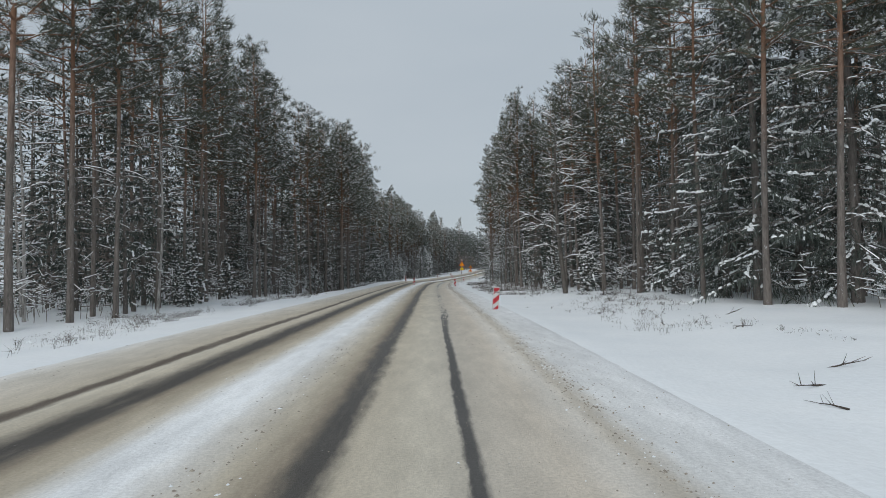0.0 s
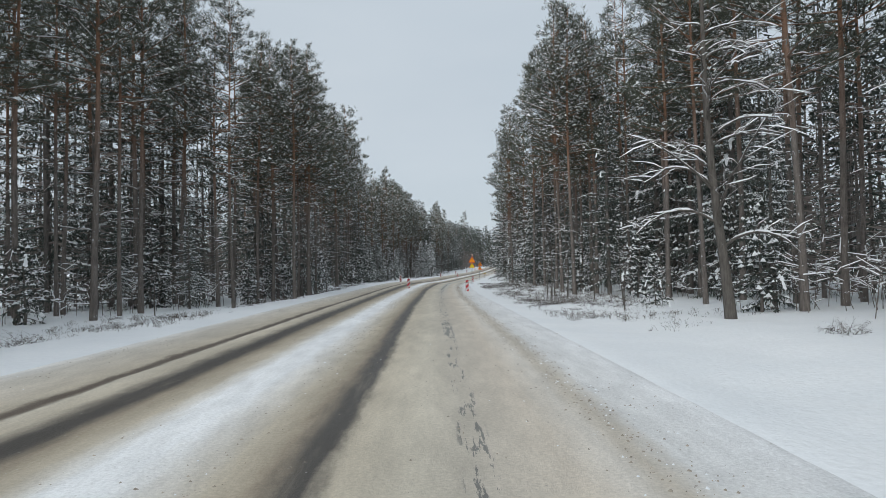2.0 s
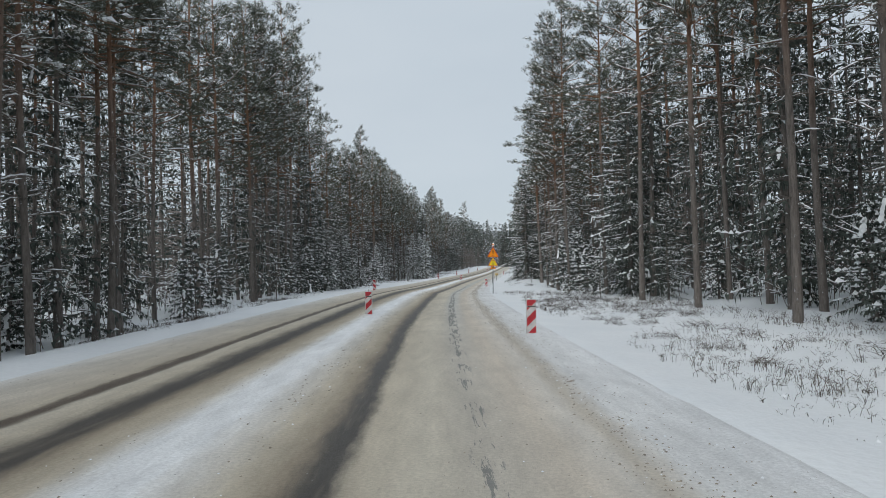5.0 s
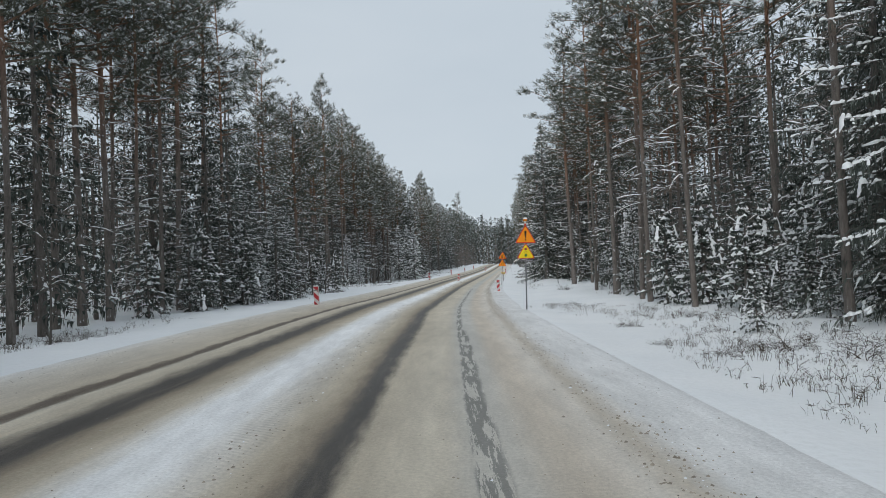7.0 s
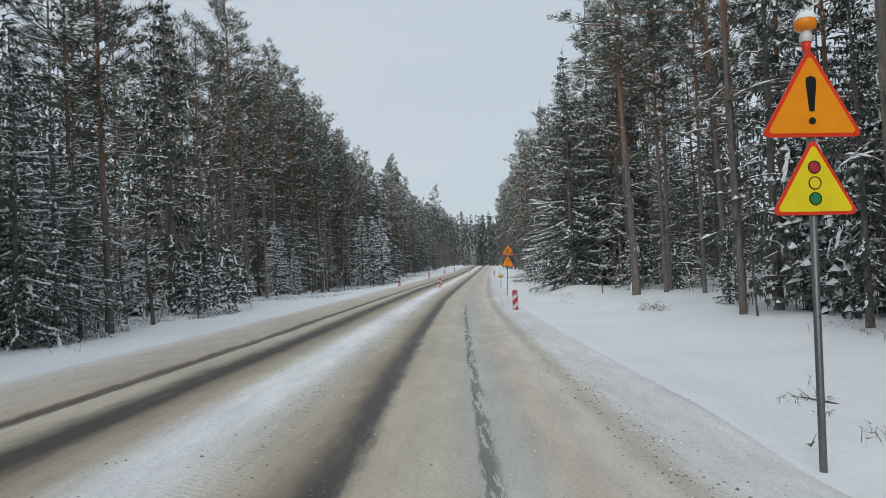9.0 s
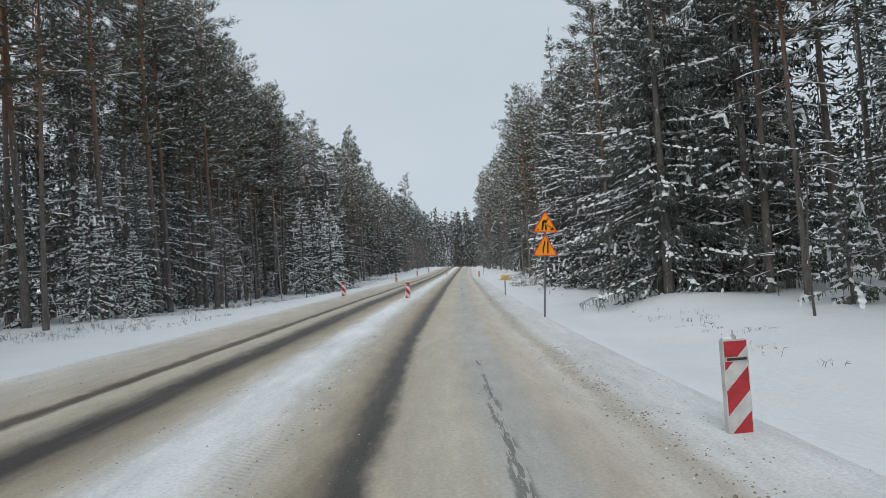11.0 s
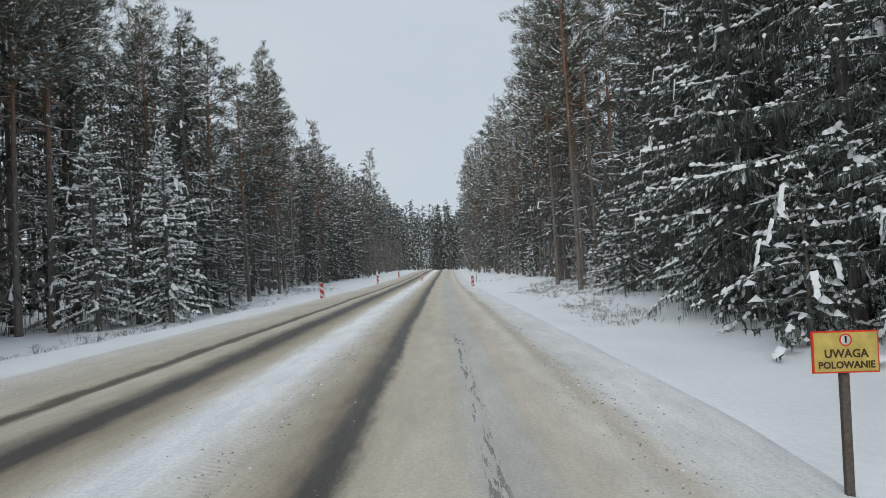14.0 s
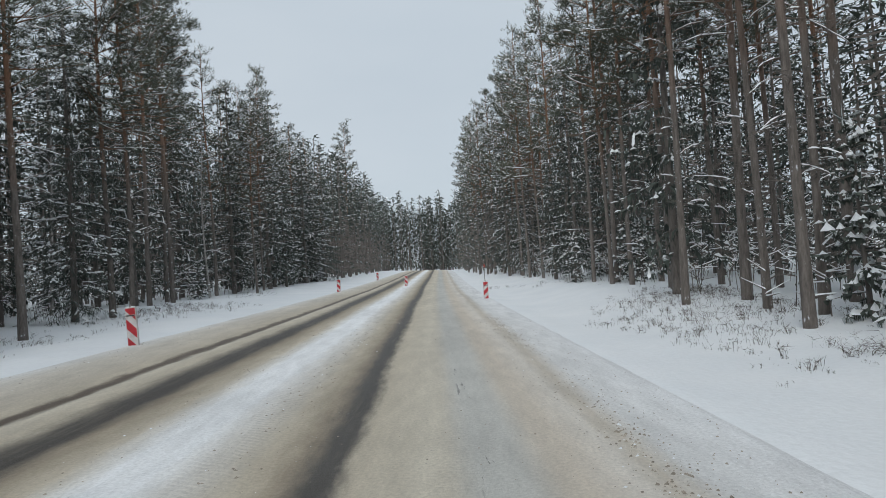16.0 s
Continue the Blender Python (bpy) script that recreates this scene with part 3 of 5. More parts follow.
def spruce_shapes(h, spread_r, levels, per, sprays, low=0.06, laden=0.6, hang=4, clot=1.0, specks=0.36):
    """Norway spruce: drooping boughs that turn up at the tip, hung with fine twigs, snow in clots along the upper side."""
    trunk, crown, snow = Shape(), Shape(), Shape()
    pts, rad = stem(h, 0.0085 * h + 0.02, 0.01, 7, 0.04)
    trunk.tube(pts, rad, 7)
    k1 = min(1.0, 0.35 + spread_r / 5.0)
    fine = hang > 6
    slim = 0.36 if fine else 1.0
    for k in range(levels):
        t = low + (0.985 - low) * ((k + 0.5) / levels) ** 0.95
        for j in range(per):
            tt = min(t + rnd(-0.35, 0.35) / levels, 0.985)
            length = spread_r * (1 - tt) ** 0.78 * rnd(0.6, 1.15) * (1.0 if tt > low + 0.08 else 0.75) + 0.12
            az = 6.283 * (j + rnd(-0.4, 0.4)) / per + k * 0.9
            el = -0.20 + 0.70 * tt + rnd(-0.2, 0.14)
            line = limb_line(along(pts, tt), az, length, el, -0.24 + rnd(-0.08, 0.10), 4, 0.05)
            line[-1] = line[-1] + Vector((0, 0, 0.10 * length))
            line[-2] = line[-2] + Vector((0, 0, 0.02 * length))
            r0 = 0.012 + 0.006 * length
            trunk.tube(line, [r0, r0 * 0.8, r0 * 0.6, r0 * 0.4, 0.004], 3, cap=False)
            side, ahead = turn_to(az + math.pi / 2, 0), turn_to(az, 0)
            white = rnd(0, 1) < laden
            n = max(3, int(sprays * (0.35 + 0.65 * length / spread_r) + 0.5))
            for i in range(n):
                for sg in (-1, 1):
                    w = 0.10 + 0.9 * (i + rnd(0.0, 1.0)) / n
                    o = along(line, w)
                    reach = (0.16 + 0.26 * length) * (1.15 - 0.75 * w) * rnd(0.7, 1.3) * k1
                    d = (side * sg * rnd(0.5, 1.0) + ahead * rnd(0.45, 1.0) + Vector((0, 0, rnd(-0.55, 0.05)))).normalized()
                    m = o + d * reach * 0.55
                    e = o + d * reach + Vector((0, 0, -rnd(0.1, 0.4) * reach))
                    a = d.cross(Vector((rnd(-0.4, 0.4), rnd(-0.4, 0.4), 1))).normalized() * rnd(0.050, 0.105) * slim * (0.5 + 0.5 * k1)
                    crown.face([o - a * 0.5, o + a * 0.5, m + a, m - a])
                    crown.face([m - a, m + a, e])
                    for _ in range(hang):
                        q = o.lerp(e, rnd(0.0, 1.0))
                        c = (d * rnd(0.4, 1) + side * rnd(-0.7, 0.7)) * rnd(0.020, 0.046) * slim * (0.5 + 0.5 * k1) * (2.0 if hang < 4 else 1.0)
                        drop = rnd(0.14, 0.46) * (0.6 + 0.4 * slim) * (0.3 + 0.28 * min(length, 2.6)) * k1
                        crown.face([q - c, q + c, q + Vector((rnd(-0.25, 0.25) * drop, rnd(-0.25, 0.25) * drop, -drop))])
                    if rnd(0, 1) < (specks if white else 0.04) * (0.4 + 0.8 * w):
                        for _ in range(2 if fine else 1):
                            v = rnd(0.15, 1.0)
                            lump(snow, o.lerp(m, v * 2) if v < 0.5 else m.lerp(e, v * 2 - 1), e - o, reach * rnd(0.10, 0.22), rnd(0.016, 0.036) * clot, fine)
            if white:
                steps = max(3, int(length * (6.0 if fine else 2.8)))
                for i in range(steps):
                    w = 0.15 + 0.85 * (i + rnd(0, 1)) / steps
                    if rnd(0, 1) < (0.32 if fine else 0.18):
                        continue
                    q = along(line, w)
                    r = rnd(0.022, 0.066) * clot * (0.6 + 0.6 * w) * rnd(0.7, 1.15)
                    lump(snow, q + side * rnd(-0.04, 0.04) + Vector((0, 0, r * 0.4)), along(line, min(w + 0.1, 1.0)) - along(line, w - 0.1), length / steps * (rnd(0.45, 0.85) if fine else rnd(0.3, 0.55)), r, fine)
                if rnd(0, 1) < 0.12:
                    q = line[-1]
                    for i in range(3):
                        lump(snow, q, ahead * 0.4 + Vector((0, 0, -1)), rnd(0.06, 0.11) * clot, rnd(0.03, 0.065) * clot, fine)
                        q = q + ahead * 0.03 + Vector((0, 0, -rnd(0.06, 0.11) * clot))
    tuft(crown, pts[-1], Vector((0, 0, 1)), 0.4, 8)
    return trunk, crown, snow


def bare_shapes(h, limbs, reach, r):
    """Leafless broadleaf tree: arching limbs with snow along their upper side."""
    trunk, twigs, snow = Shape(), Shape(), Shape()
    pts, rad = stem(h, r, 0.05, 8, 0.18)
    trunk.tube(pts, rad, 7)
    for k in range(limbs):
        t = 0.16 + 0.82 * (k + rnd(0, 1)) / limbs
        length = reach * (1.15 - 0.75 * t) * rnd(0.6, 1.2)
        az = rnd(0, 6.28)
        line = limb_line(along(pts, t), az, length, rnd(0.35, 1.0), rnd(-0.75, -0.2), 6, 0.07)
        r0 = r * 0.36 * (1 - 0.6 * t)
        trunk.tube(line, [r0 * (1 - 0.14 * i) for i in range(7)], 4, cap=False)
        snow_line(snow, [q + Vector((0, 0, r0 * 0.5)) for q in line], 0.04, 1.0, 12, min(r0 * 0.6, 0.020), 0.032)
        for _ in range(7):
            q = along(line, rnd(0.25, 1.0))
            sub = limb_line(q, az + rnd(-1.1, 1.1), length * rnd(0.2, 0.5), rnd(-0.2, 0.7), rnd(-0.3, 0.1), 3, 0.15)
            twigs.tube(sub, [0.014, 0.01, 0.007, 0.003], 3, cap=False)
            if rnd(0, 1) < 0.8:
                snow_line(snow, sub, 0.05, 0.97, 3, 0.016, 0.026)
            for _ in range(3):
                a = along(sub, rnd(0.2, 1))
                e = a + turn_to(az + rnd(-1.4, 1.4), rnd(-0.3, 0.8)) * rnd(0.2, 0.6)
                twigs.tube([a, e], [0.006, 0.002], 3, cap=False)
    return trunk, twigs, snow


def tree(name, shapes, mats, label, category, crown_name="crown", snow_label="white snow lying on the boughs"):
    root = tagged(new(name), label, category)
    trunk, crown, snow = shapes
    part("trunk", trunk, mats[0], root, flat=False)
    tagged(part(crown_name, crown, mats[1], root), kind="stuff")
    tagged(part("snow", snow, mats[2], root, snow_label, flat=False), kind="stuff")
    return root


random.seed(11)
PINE_MATS = (PINE_BARK, PINE_NEEDLES, BOUGH_SNOW)
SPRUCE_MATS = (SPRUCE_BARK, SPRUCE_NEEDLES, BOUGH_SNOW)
PINE_LABEL = "tall pine with bare reddish trunk and snow-dusted crown"
SPRUCE_LABEL = "dark spruce with drooping boughs laden with snow"
near_pines = [tree("pine_tree", pine_shapes(22, rnd(0.34, 0.50), rnd(2.1, 2.7), 54, 26, 26, 12, (0.20, 0.38), 4, 0.50), PINE_MATS, PINE_LABEL, "pine tree") for _ in range(5)]
pines = [tree("pine_tree", pine_shapes(21.5, rnd(0.32, 0.50), rnd(1.9, 2.5), 40, 14, 11, 9, (0.30, 0.52), 2, 0.55), PINE_MATS, PINE_LABEL, "pine tree") for _ in range(5)]
near_spruces = [tree("spruce_tree", spruce_shapes(18, rnd(3.6, 4.4), 23, 6, 11, rnd(0.02, 0.05), rnd(0.6, 0.8), 10, 1.55, 0.24), SPRUCE_MATS, SPRUCE_LABEL, "spruce tree") for _ in range(4)]
spruces = [tree("spruce_tree", spruce_shapes(18, rnd(2.9, 3.6), 20, 5, 5, rnd(0.02, 0.08), 0.7, 3, 1.6, 0.40), SPRUCE_MATS, SPRUCE_LABEL, "spruce tree") for _ in range(4)]
youngs = [tree("young_spruce", spruce_shapes(3.2, rnd(0.95, 1.25), 11, 5, 4, 0.05, 0.95, 5, 1.5, 0.45), SPRUCE_MATS, "young spruce heavy with snow at the forest edge", "spruce tree") for _ in range(4)]
heavies = [tree("spruce_tree", spruce_shapes(13, rnd(2.9, 3.3), 19, 7, 6, 0.03, 1.0, 7, 2.3, 0.22), SPRUCE_MATS, "broad spruce with every bough lined in thick snow", "spruce tree") for _ in range(2)]
bares = [tree("leafless_tree", bare_shapes(12.5, 26, 3.4, 0.16), (BARE_BARK, TWIG, BOUGH_SNOW), "leafless tree with arching snow-lined branches", "tree", "brushwood") for _ in range(3)]
birches = [tree("birch_tree", bare_shapes(15, 16, 1.7, 0.075), (BIRCH_BARK, TWIG, BOUGH_SNOW), "slender bare birch with pale spotted bark", "birch", "brushwood") for _ in range(2)]
used = set()
taken = []
GROUPS = {"pine_tree": "pines along the road", "spruce_tree": "spruces along the road", "young_spruce": "young spruces at the forest edge",
          "leafless_tree": "leafless trees at the forest edge", "birch_tree": "birches at the forest edge"}

# how tall the woods stand, by the side of the road's axis, every 8 m along it from 40 m on
LEFT_TALL = {
    -12: [19, 18.5, 17, 19, 20, 21.5, 21.5, 20.5, 21.5, 23.5, 22, 19.1, 17.4, 14.5, 15, 18.5, 18, 18, 16.8, 15.5, 14.5, 13.9, 15, 16, 16.2, 15.5, 14, 16, 16, 16, 16, 17.5, 20.5, 21, 19.7, 19, 18, 18],
    -15: [29, 25.5, 23, 21.5, 22.5, 23.5, 25.5, 26.5, 24, 24, 27, 27.5, 23.8, 21.5, 17, 18.5, 21.5, 20.5, 21.5, 20.5, 19.5, 18, 17.4, 18, 19, 20, 19.1, 17.5, 17, 19.5, 19, 19, 19, 20, 22.5, 22.5, 22.5, 22.5],
    -18: [29, 29, 29, 27.5, 25.5, 25.5, 27, 28, 29, 29, 28, 29, 29, 29, 25, 19.5, 22, 24, 23.5, 24, 24, 23, 21.5, 19.5, 20.5, 21, 22, 22, 20.5, 19.5, 22.5, 22.5, 22.5, 22.5, 22.5, 22.5, 23.5, 23.5],
    -22: [29, 29, 29, 29, 29, 29, 29, 29, 29, 29, 29, 29, 29, 29, 29, 29, 25, 24.5, 26.5, 27.5, 27, 27, 26.5, 26, 23.8, 23.5, 23.5, 24, 24, 24, 24, 23, 24, 24, 24, 24, 24, 24],
    -28: [29, 29, 29, 29, 29, 29, 29, 29, 29, 29, 29, 29, 29, 29, 29, 29, 29, 29, 28.5, 29, 29, 29, 29, 29, 29, 29, 26.5, 28.5, 28.5, 27.5, 27, 27, 26.5, 26.5, 26.5, 26.5, 26.5, 26.5],
}
RIGHT_TALL = {
    9: [15.7, 16, 16.5, 19, 22, 22.5, 23, 23, 23.8, 22.6, 23, 23.5, 25, 27, 26.7, 26.7, 19.7, 18.6, 16.5, 17.5, 23, 20.9, 20.5, 24, 24.5, 25.5, 26, 23.8, 23.5, 23.5, 23, 25, 27, 28.5, 29, 29, 29, 29],
    12: [29, 20, 21, 20.5, 21.5, 23, 26, 29, 29, 29, 29, 29, 29, 29, 29, 29, 29, 29, 29, 22.6, 22, 23, 26, 29, 25.5, 28.5, 29, 29, 29, 29, 29, 29, 29, 29, 29, 29, 29, 29],
    15: [29, 29, 26.1, 25, 25.5, 25, 26.5, 28, 29, 29, 29, 29, 29, 29, 29, 29, 29, 29, 29, 29, 29, 25.5, 27, 29, 29, 29, 29, 29, 29, 29, 29, 29, 29, 29, 29, 29, 29, 29],
}


def tallest(u, y):
    """The height that the woods reach at a place."""
    table = LEFT_TALL if u < 0 else RIGHT_TALL
    sides = sorted(table)
    at = [float(np.interp(y, [40 + 8 * k for k in range(len(table[c]))], table[c])) for c in sides]
    return float(np.interp(u, sides, at))


HEIGHTS = {"pine_tree": 22.0, "spruce_tree": 18.0, "young_spruce": 3.2, "leafless_tree": 12.5, "birch_tree": 15.0}


def put_copy(ob, m):
    """A copy that stands exactly at the pose m, whatever the size of the first one."""
    made = copy_thing(ob, m)
    made.matrix_basis = m
    return made


def plant(ob, u, y, scale=1.0, lean=(0, 0), wide=1.0, free=False):
    p = place(u, y)
    full = HEIGHTS[ob.name.split(".")[0]]
    tall = scale if free else min(scale, tallest(u, y) * rnd(0.90, 1.0) / full)
    wide = wide * (0.5 * scale + 0.5 * tall)
    m = Matrix.Translation(p) @ Euler((lean[0], lean[1], rnd(0, 6.28))).to_matrix().to_4x4() @ Matrix.Diagonal((wide, wide, tall, 1))
    taken.append((u, y))
    if ob.name not in used:
        used.add(ob.name)
        tagged(ob, group=GROUPS[ob.name.split(".")[0]])
        ob.matrix_basis = m
        return ob
    return put_copy(ob, m)


def clear(u, y, r):
    return all((u - a) ** 2 + (y - b) ** 2 > r * r for a, b in taken)


LEFT_EDGE = [(-20, -16.5), (25, -16.9), (38, -16.2), (55, -17.2), (62, -15.7), (70, -13.8), (84, -11.8), (92, -12.8), (100, -14.2), (112, -14.6), (124, -15.2), (135, -14.2), (145, -13.2),
             (155, -14.4), (170, -15.4), (178, -17.0), (188, -18.8), (197, -19.0), (208, -20.0), (213, -19.0), (216, -16.2), (226, -15.2), (232, -17.8), (244, -18.0), (252, -17.0), (270, -15.5), (300, -14.0)]
RIGHT_EDGE = [(-20, 14), (38, 14.6), (48, 12.6), (58, 12.2), (66, 12.4), (76, 11.2), (86, 12.6), (97, 13.6), (108, 11.2), (124, 10.2), (140, 10.6), (150, 12.4), (160, 13), (170, 10), (186, 9.2), (200, 8.6), (214, 9.4), (224, 9.2), (236, 9.6), (250, 9.6), (270, 8.8), (290, 7.8), (330, 6.8), (400, 6.8)]


def edge_at(table, y):
    return float(np.interp(y, [a for a, b in table], [b for a, b in table]))


# the trees that stand out along the forest edge: kind, side of the road's axis, along it, size
STRETCH_A = [
    ("p", -16, 24.5, 1), ("p", -15.6, 27.9, 1), ("p", -15.2, 31.1, 1), ("p", -17.6, 33.6, 1), ("w", -15.5, 36.5, 1), ("p", -17, 36.9, 1),
    ("y", -18, 45.5, 1), ("p", -18, 55, 1), ("p", -19.8, 55.6, 1), ("p", -15.5, 56.5, 1), ("p", -16.1, 62.6, 1), ("s", -19, 66.1, 0.4),
    ("s", -15, 66.7, 0.35), ("p", 15, 24, 1), ("p", 13.7, 26.8, 1), ("p", 17.8, 27.2, 1), ("p", 13.5, 32.6, 1), ("p", 14.5, 39.3, 1),
    ("p", 14.9, 46.2, 1), ("l", 9.9, 48.7, 1.25), ("s", 13.8, 53.4, 0.55), ("y", 10.7, 58.5, 0.8), ("y", 12.3, 66.5, 1.5),
]
STRETCH_B = [
    ("p", -12.9, 68.6, 1), ("y", -18.4, 68.9, 1.5), ("y", -13.5, 73.7, 1), ("p", -10.6, 75.8, 1), ("p", -13.3, 79.9, 1),
    ("p", -10.9, 82.2, 1), ("p", -11.9, 82.8, 1), ("p", -11.1, 84, 1), ("p", -14.4, 85.6, 1), ("p", -17.1, 88.1, 1),
    ("y", -14.6, 88.3, 1.2), ("p", -11.8, 89.6, 1), ("p", -12.9, 90.6, 1), ("y", -13.7, 100.7, 1), ("p", 18.4, 68.3, 1),
    ("p", 9.9, 73.4, 1), ("y", 9.7, 76.4, 0.8), ("y", 14.1, 87.5, 1.2), ("p", 14.5, 95.1, 1), ("s", 11.8, 100.5, 0.32),
    ("s", 11.7, 107.4, 0.9), ("y", 8.0, 108.9, 0.5), ("s", 12.6, 110.6, 0.9),
]
STRETCH_C = [
    ("p", -16.4, 117, 1), ("p", -16, 118.8, 1), ("p", -15.8, 120.3, 1), ("p", -15.6, 122.1, 1), ("y", -15.8, 125.8, 1.6),
    ("s", -14.4, 127.7, 0.35), ("s", -13.8, 130.5, 0.4), ("s", -13.3, 133.3, 0.4), ("s", -13, 138.3, 0.5), ("s", -13, 140.1, 0.42),
    ("y", -14.1, 140.6, 1.3), ("s", -13, 141.5, 0.38), ("p", -12.8, 143, 1), ("l", -12.3, 145.3, 0.55), ("l", -14.4, 147.3, 0.5),
    ("y", 10.5, 118.5, 1.5), ("y", 9.4, 120.4, 1.3), ("p", 9.2, 122.3, 1), ("y", 16.7, 122.7, 2), ("s", 9.9, 127.9, 0.3),
    ("p", 15.8, 128.8, 1), ("p", 14.2, 132.7, 1), ("s", 12.7, 137, 0.5), ("w", 10.4, 139.9, 0.62), ("s", 13.6, 140.2, 0.5),
    ("y", 13.4, 141.5, 1.2),
]
STRETCH_D = [
    ("y", -13.5, 152.6, 0.7), ("y", -14.8, 162.8, 0.9), ("h", -16.2, 174.5, 0.5), ("h", -15.2, 176.4, 0.32), ("s", -15.6, 177.6, 0.5), ("p", -16.9, 183.9, 1),
    ("y", -18.6, 184.8, 1.2), ("l", -15, 187.5, 0.6), ("p", -15.8, 188.2, 1), ("p", 13.1, 158.2, 1), ("p", 12.6, 166.1, 1),
    ("p", 12.3, 168.3, 1), ("s", 8.7, 169.6, 1.1), ("y", 7.2, 171.1, 1), ("s", 8.9, 171.4, 1.12), ("p", 14, 173.4, 1), ("p", 15.9, 174.4, 1),
    ("s", 13.3, 175.3, 0.85), ("p", 8.6, 178.2, 1), ("s", 10.6, 188.2, 0.9),
]
STRETCH_E = [
    ("y", -19.1, 191.3, 1.1), ("p", -18.9, 192.8, 1), ("w", -16.5, 205.8, 0.8), ("w", -19.5, 217.5, 1), ("w", -19.7, 244.1, 1.1), ("p", -19.4, 198.9, 1),
    ("h", -16.9, 216.5, 0.82), ("h", -14.2, 218.3, 0.80), ("h", -16.3, 223.0, 0.85), ("h", -15.6, 227.4, 0.74), ("p", -20.3, 210.7, 1),
    ("p", -19.4, 214.6, 1), ("s", 10.2, 191.7, 0.85), ("s", 9.6, 194.6, 0.7), ("y", 7.5, 195.2, 1.2), ("s", 10.2, 197.4, 1.05), ("s", 10.6, 200.9, 1.1),
    ("s", 10.8, 207.1, 1.0), ("s", 11.0, 203.4, 1.1),
]
STRETCH_F = [
    ("s", -13.7, 226, 0.4), ("s", -16, 239.2, 0.8), ("p", -14.9, 240.2, 1), ("p", -14.1, 240.3, 1),
    ("w", -16.4, 257.5, 1), ("p", -14.6, 263.1, 1), ("p", -15, 266.6, 1), ("s", -17.7, 288.8, 0.3), ("s", -15, 290.8, 0.8),
    ("s", -16.7, 291.1, 0.9), ("s", -16, 292.4, 0.65), ("p", -17.6, 292.9, 1), ("s", 10.2, 215.6, 0.6), ("p", 8.3, 223.1, 1),
    ("p", 9.2, 228.9, 1), ("p", 17, 233.4, 1), ("p", 10.9, 236.4, 1), ("p", 19, 242.4, 1), ("p", 15.9, 259, 1), ("p", 16.4, 266.2, 1),
]
STRETCH_C += [("h", 12.4, 134.2, 0.47), ("y", 10.2, 122.6, 1.0), ("h", -14.8, 142.4, 0.44), ("h", -14.1, 144.6, 0.33), ("h", -18, 137.7, 0.42), ("h", -13.4, 136.2, 0.3), ("h", 11.2, 125.6, 0.3)]
STRETCH_C += [("p", -16, 130, 1.1), ("p", -17, 136, 1.1), ("s", -18.5, 132, 1.1), ("p", -16.5, 147.5, 1.1), ("s", -18, 143, 1.05)]
STRETCH_D += [("p", -17, 177, 1.1), ("p", -16.2, 181, 1.1), ("s", -18.5, 187, 1.1), ("p", -18, 173, 1.1), ("s", -19, 178.5, 1.05), ("p", -17.4, 190.5, 1.1)]
STRETCH_E += [("p", -20.5, 190, 1.05), ("p", -22, 194, 1.1), ("p", -21.5, 200, 1.1), ("p", -23.5, 197, 1.1), ("p", -24, 204.5, 1.1), ("p", -22.6, 207.5, 1.1), ("s", -24.5, 200.5, 1.0), ("s", -23, 191.5, 0.9),
              ("p", -19.9, 206.4, 1.05), ("p", -23.1, 210.3, 1.05), ("s", -20.5, 221.5, 1.1), ("p", -21.5, 215.0, 1.1), ("p", 11.5, 199, 1.1), ("p", 12.5, 205, 1.15),
              ("s", 12, 209, 1.2), ("s", 11.5, 214, 1.15), ("p", 10.8, 211.5, 1.1), ("p", 13, 194, 1.1)]
STRETCH_F += [("p", -15.2, 228, 1.1), ("p", -14.5, 233, 1.1), ("s", -15.8, 225.5, 1.1)]
STRETCH_A += [("s", 15.2, 30.5, 1.2), ("s", 17.2, 26.5, 1.2), ("s", 16.2, 36.0, 1.2), ("s", 18.5, 33.0, 1.1), ("s", 19.5, 41.0, 1.15), ("w", -19.5, 31, 1.1), ("w", -21.5, 34, 1.0), ("w", -18.6, 27, 0.9)]
STRETCH_B += [("p", -19.5, 69.5, 1.1), ("p", -21, 73.5, 1.1), ("p", -22.5, 70, 1.1), ("p", -20.3, 77.5, 1.1), ("s", -23.5, 74, 1.2), ("s", -22, 79, 1.2), ("s", -24.5, 68, 1.2), ("p", -17.8, 72.5, 1.1),
              ("s", 17, 64, 1.2), ("p", 16.5, 69, 1.1), ("s", 19.5, 72, 1.2), ("p", 18, 76, 1.1), ("s", 15.8, 73, 1.1), ("p", 14.2, 66.5, 1.1)]
STRETCH_E += [("p", -21.2, 222, 1.1), ("p", -20.2, 219, 1.1), ("p", -22.5, 225, 1.1), ("p", -19.0, 216.4, 1.1), ("p", -22.4, 211.9, 1.1), ("p", -24.2, 214.2, 1.1), ("p", -25.5, 208, 1.1), ("p", -21.3, 203.5, 1.1),
              ("p", -26, 213, 1.1), ("p", -23.8, 218.5, 1.1), ("s", -25, 217, 1.2), ("s", -26.5, 210, 1.2), ("s", -23.5, 206, 1.2)]
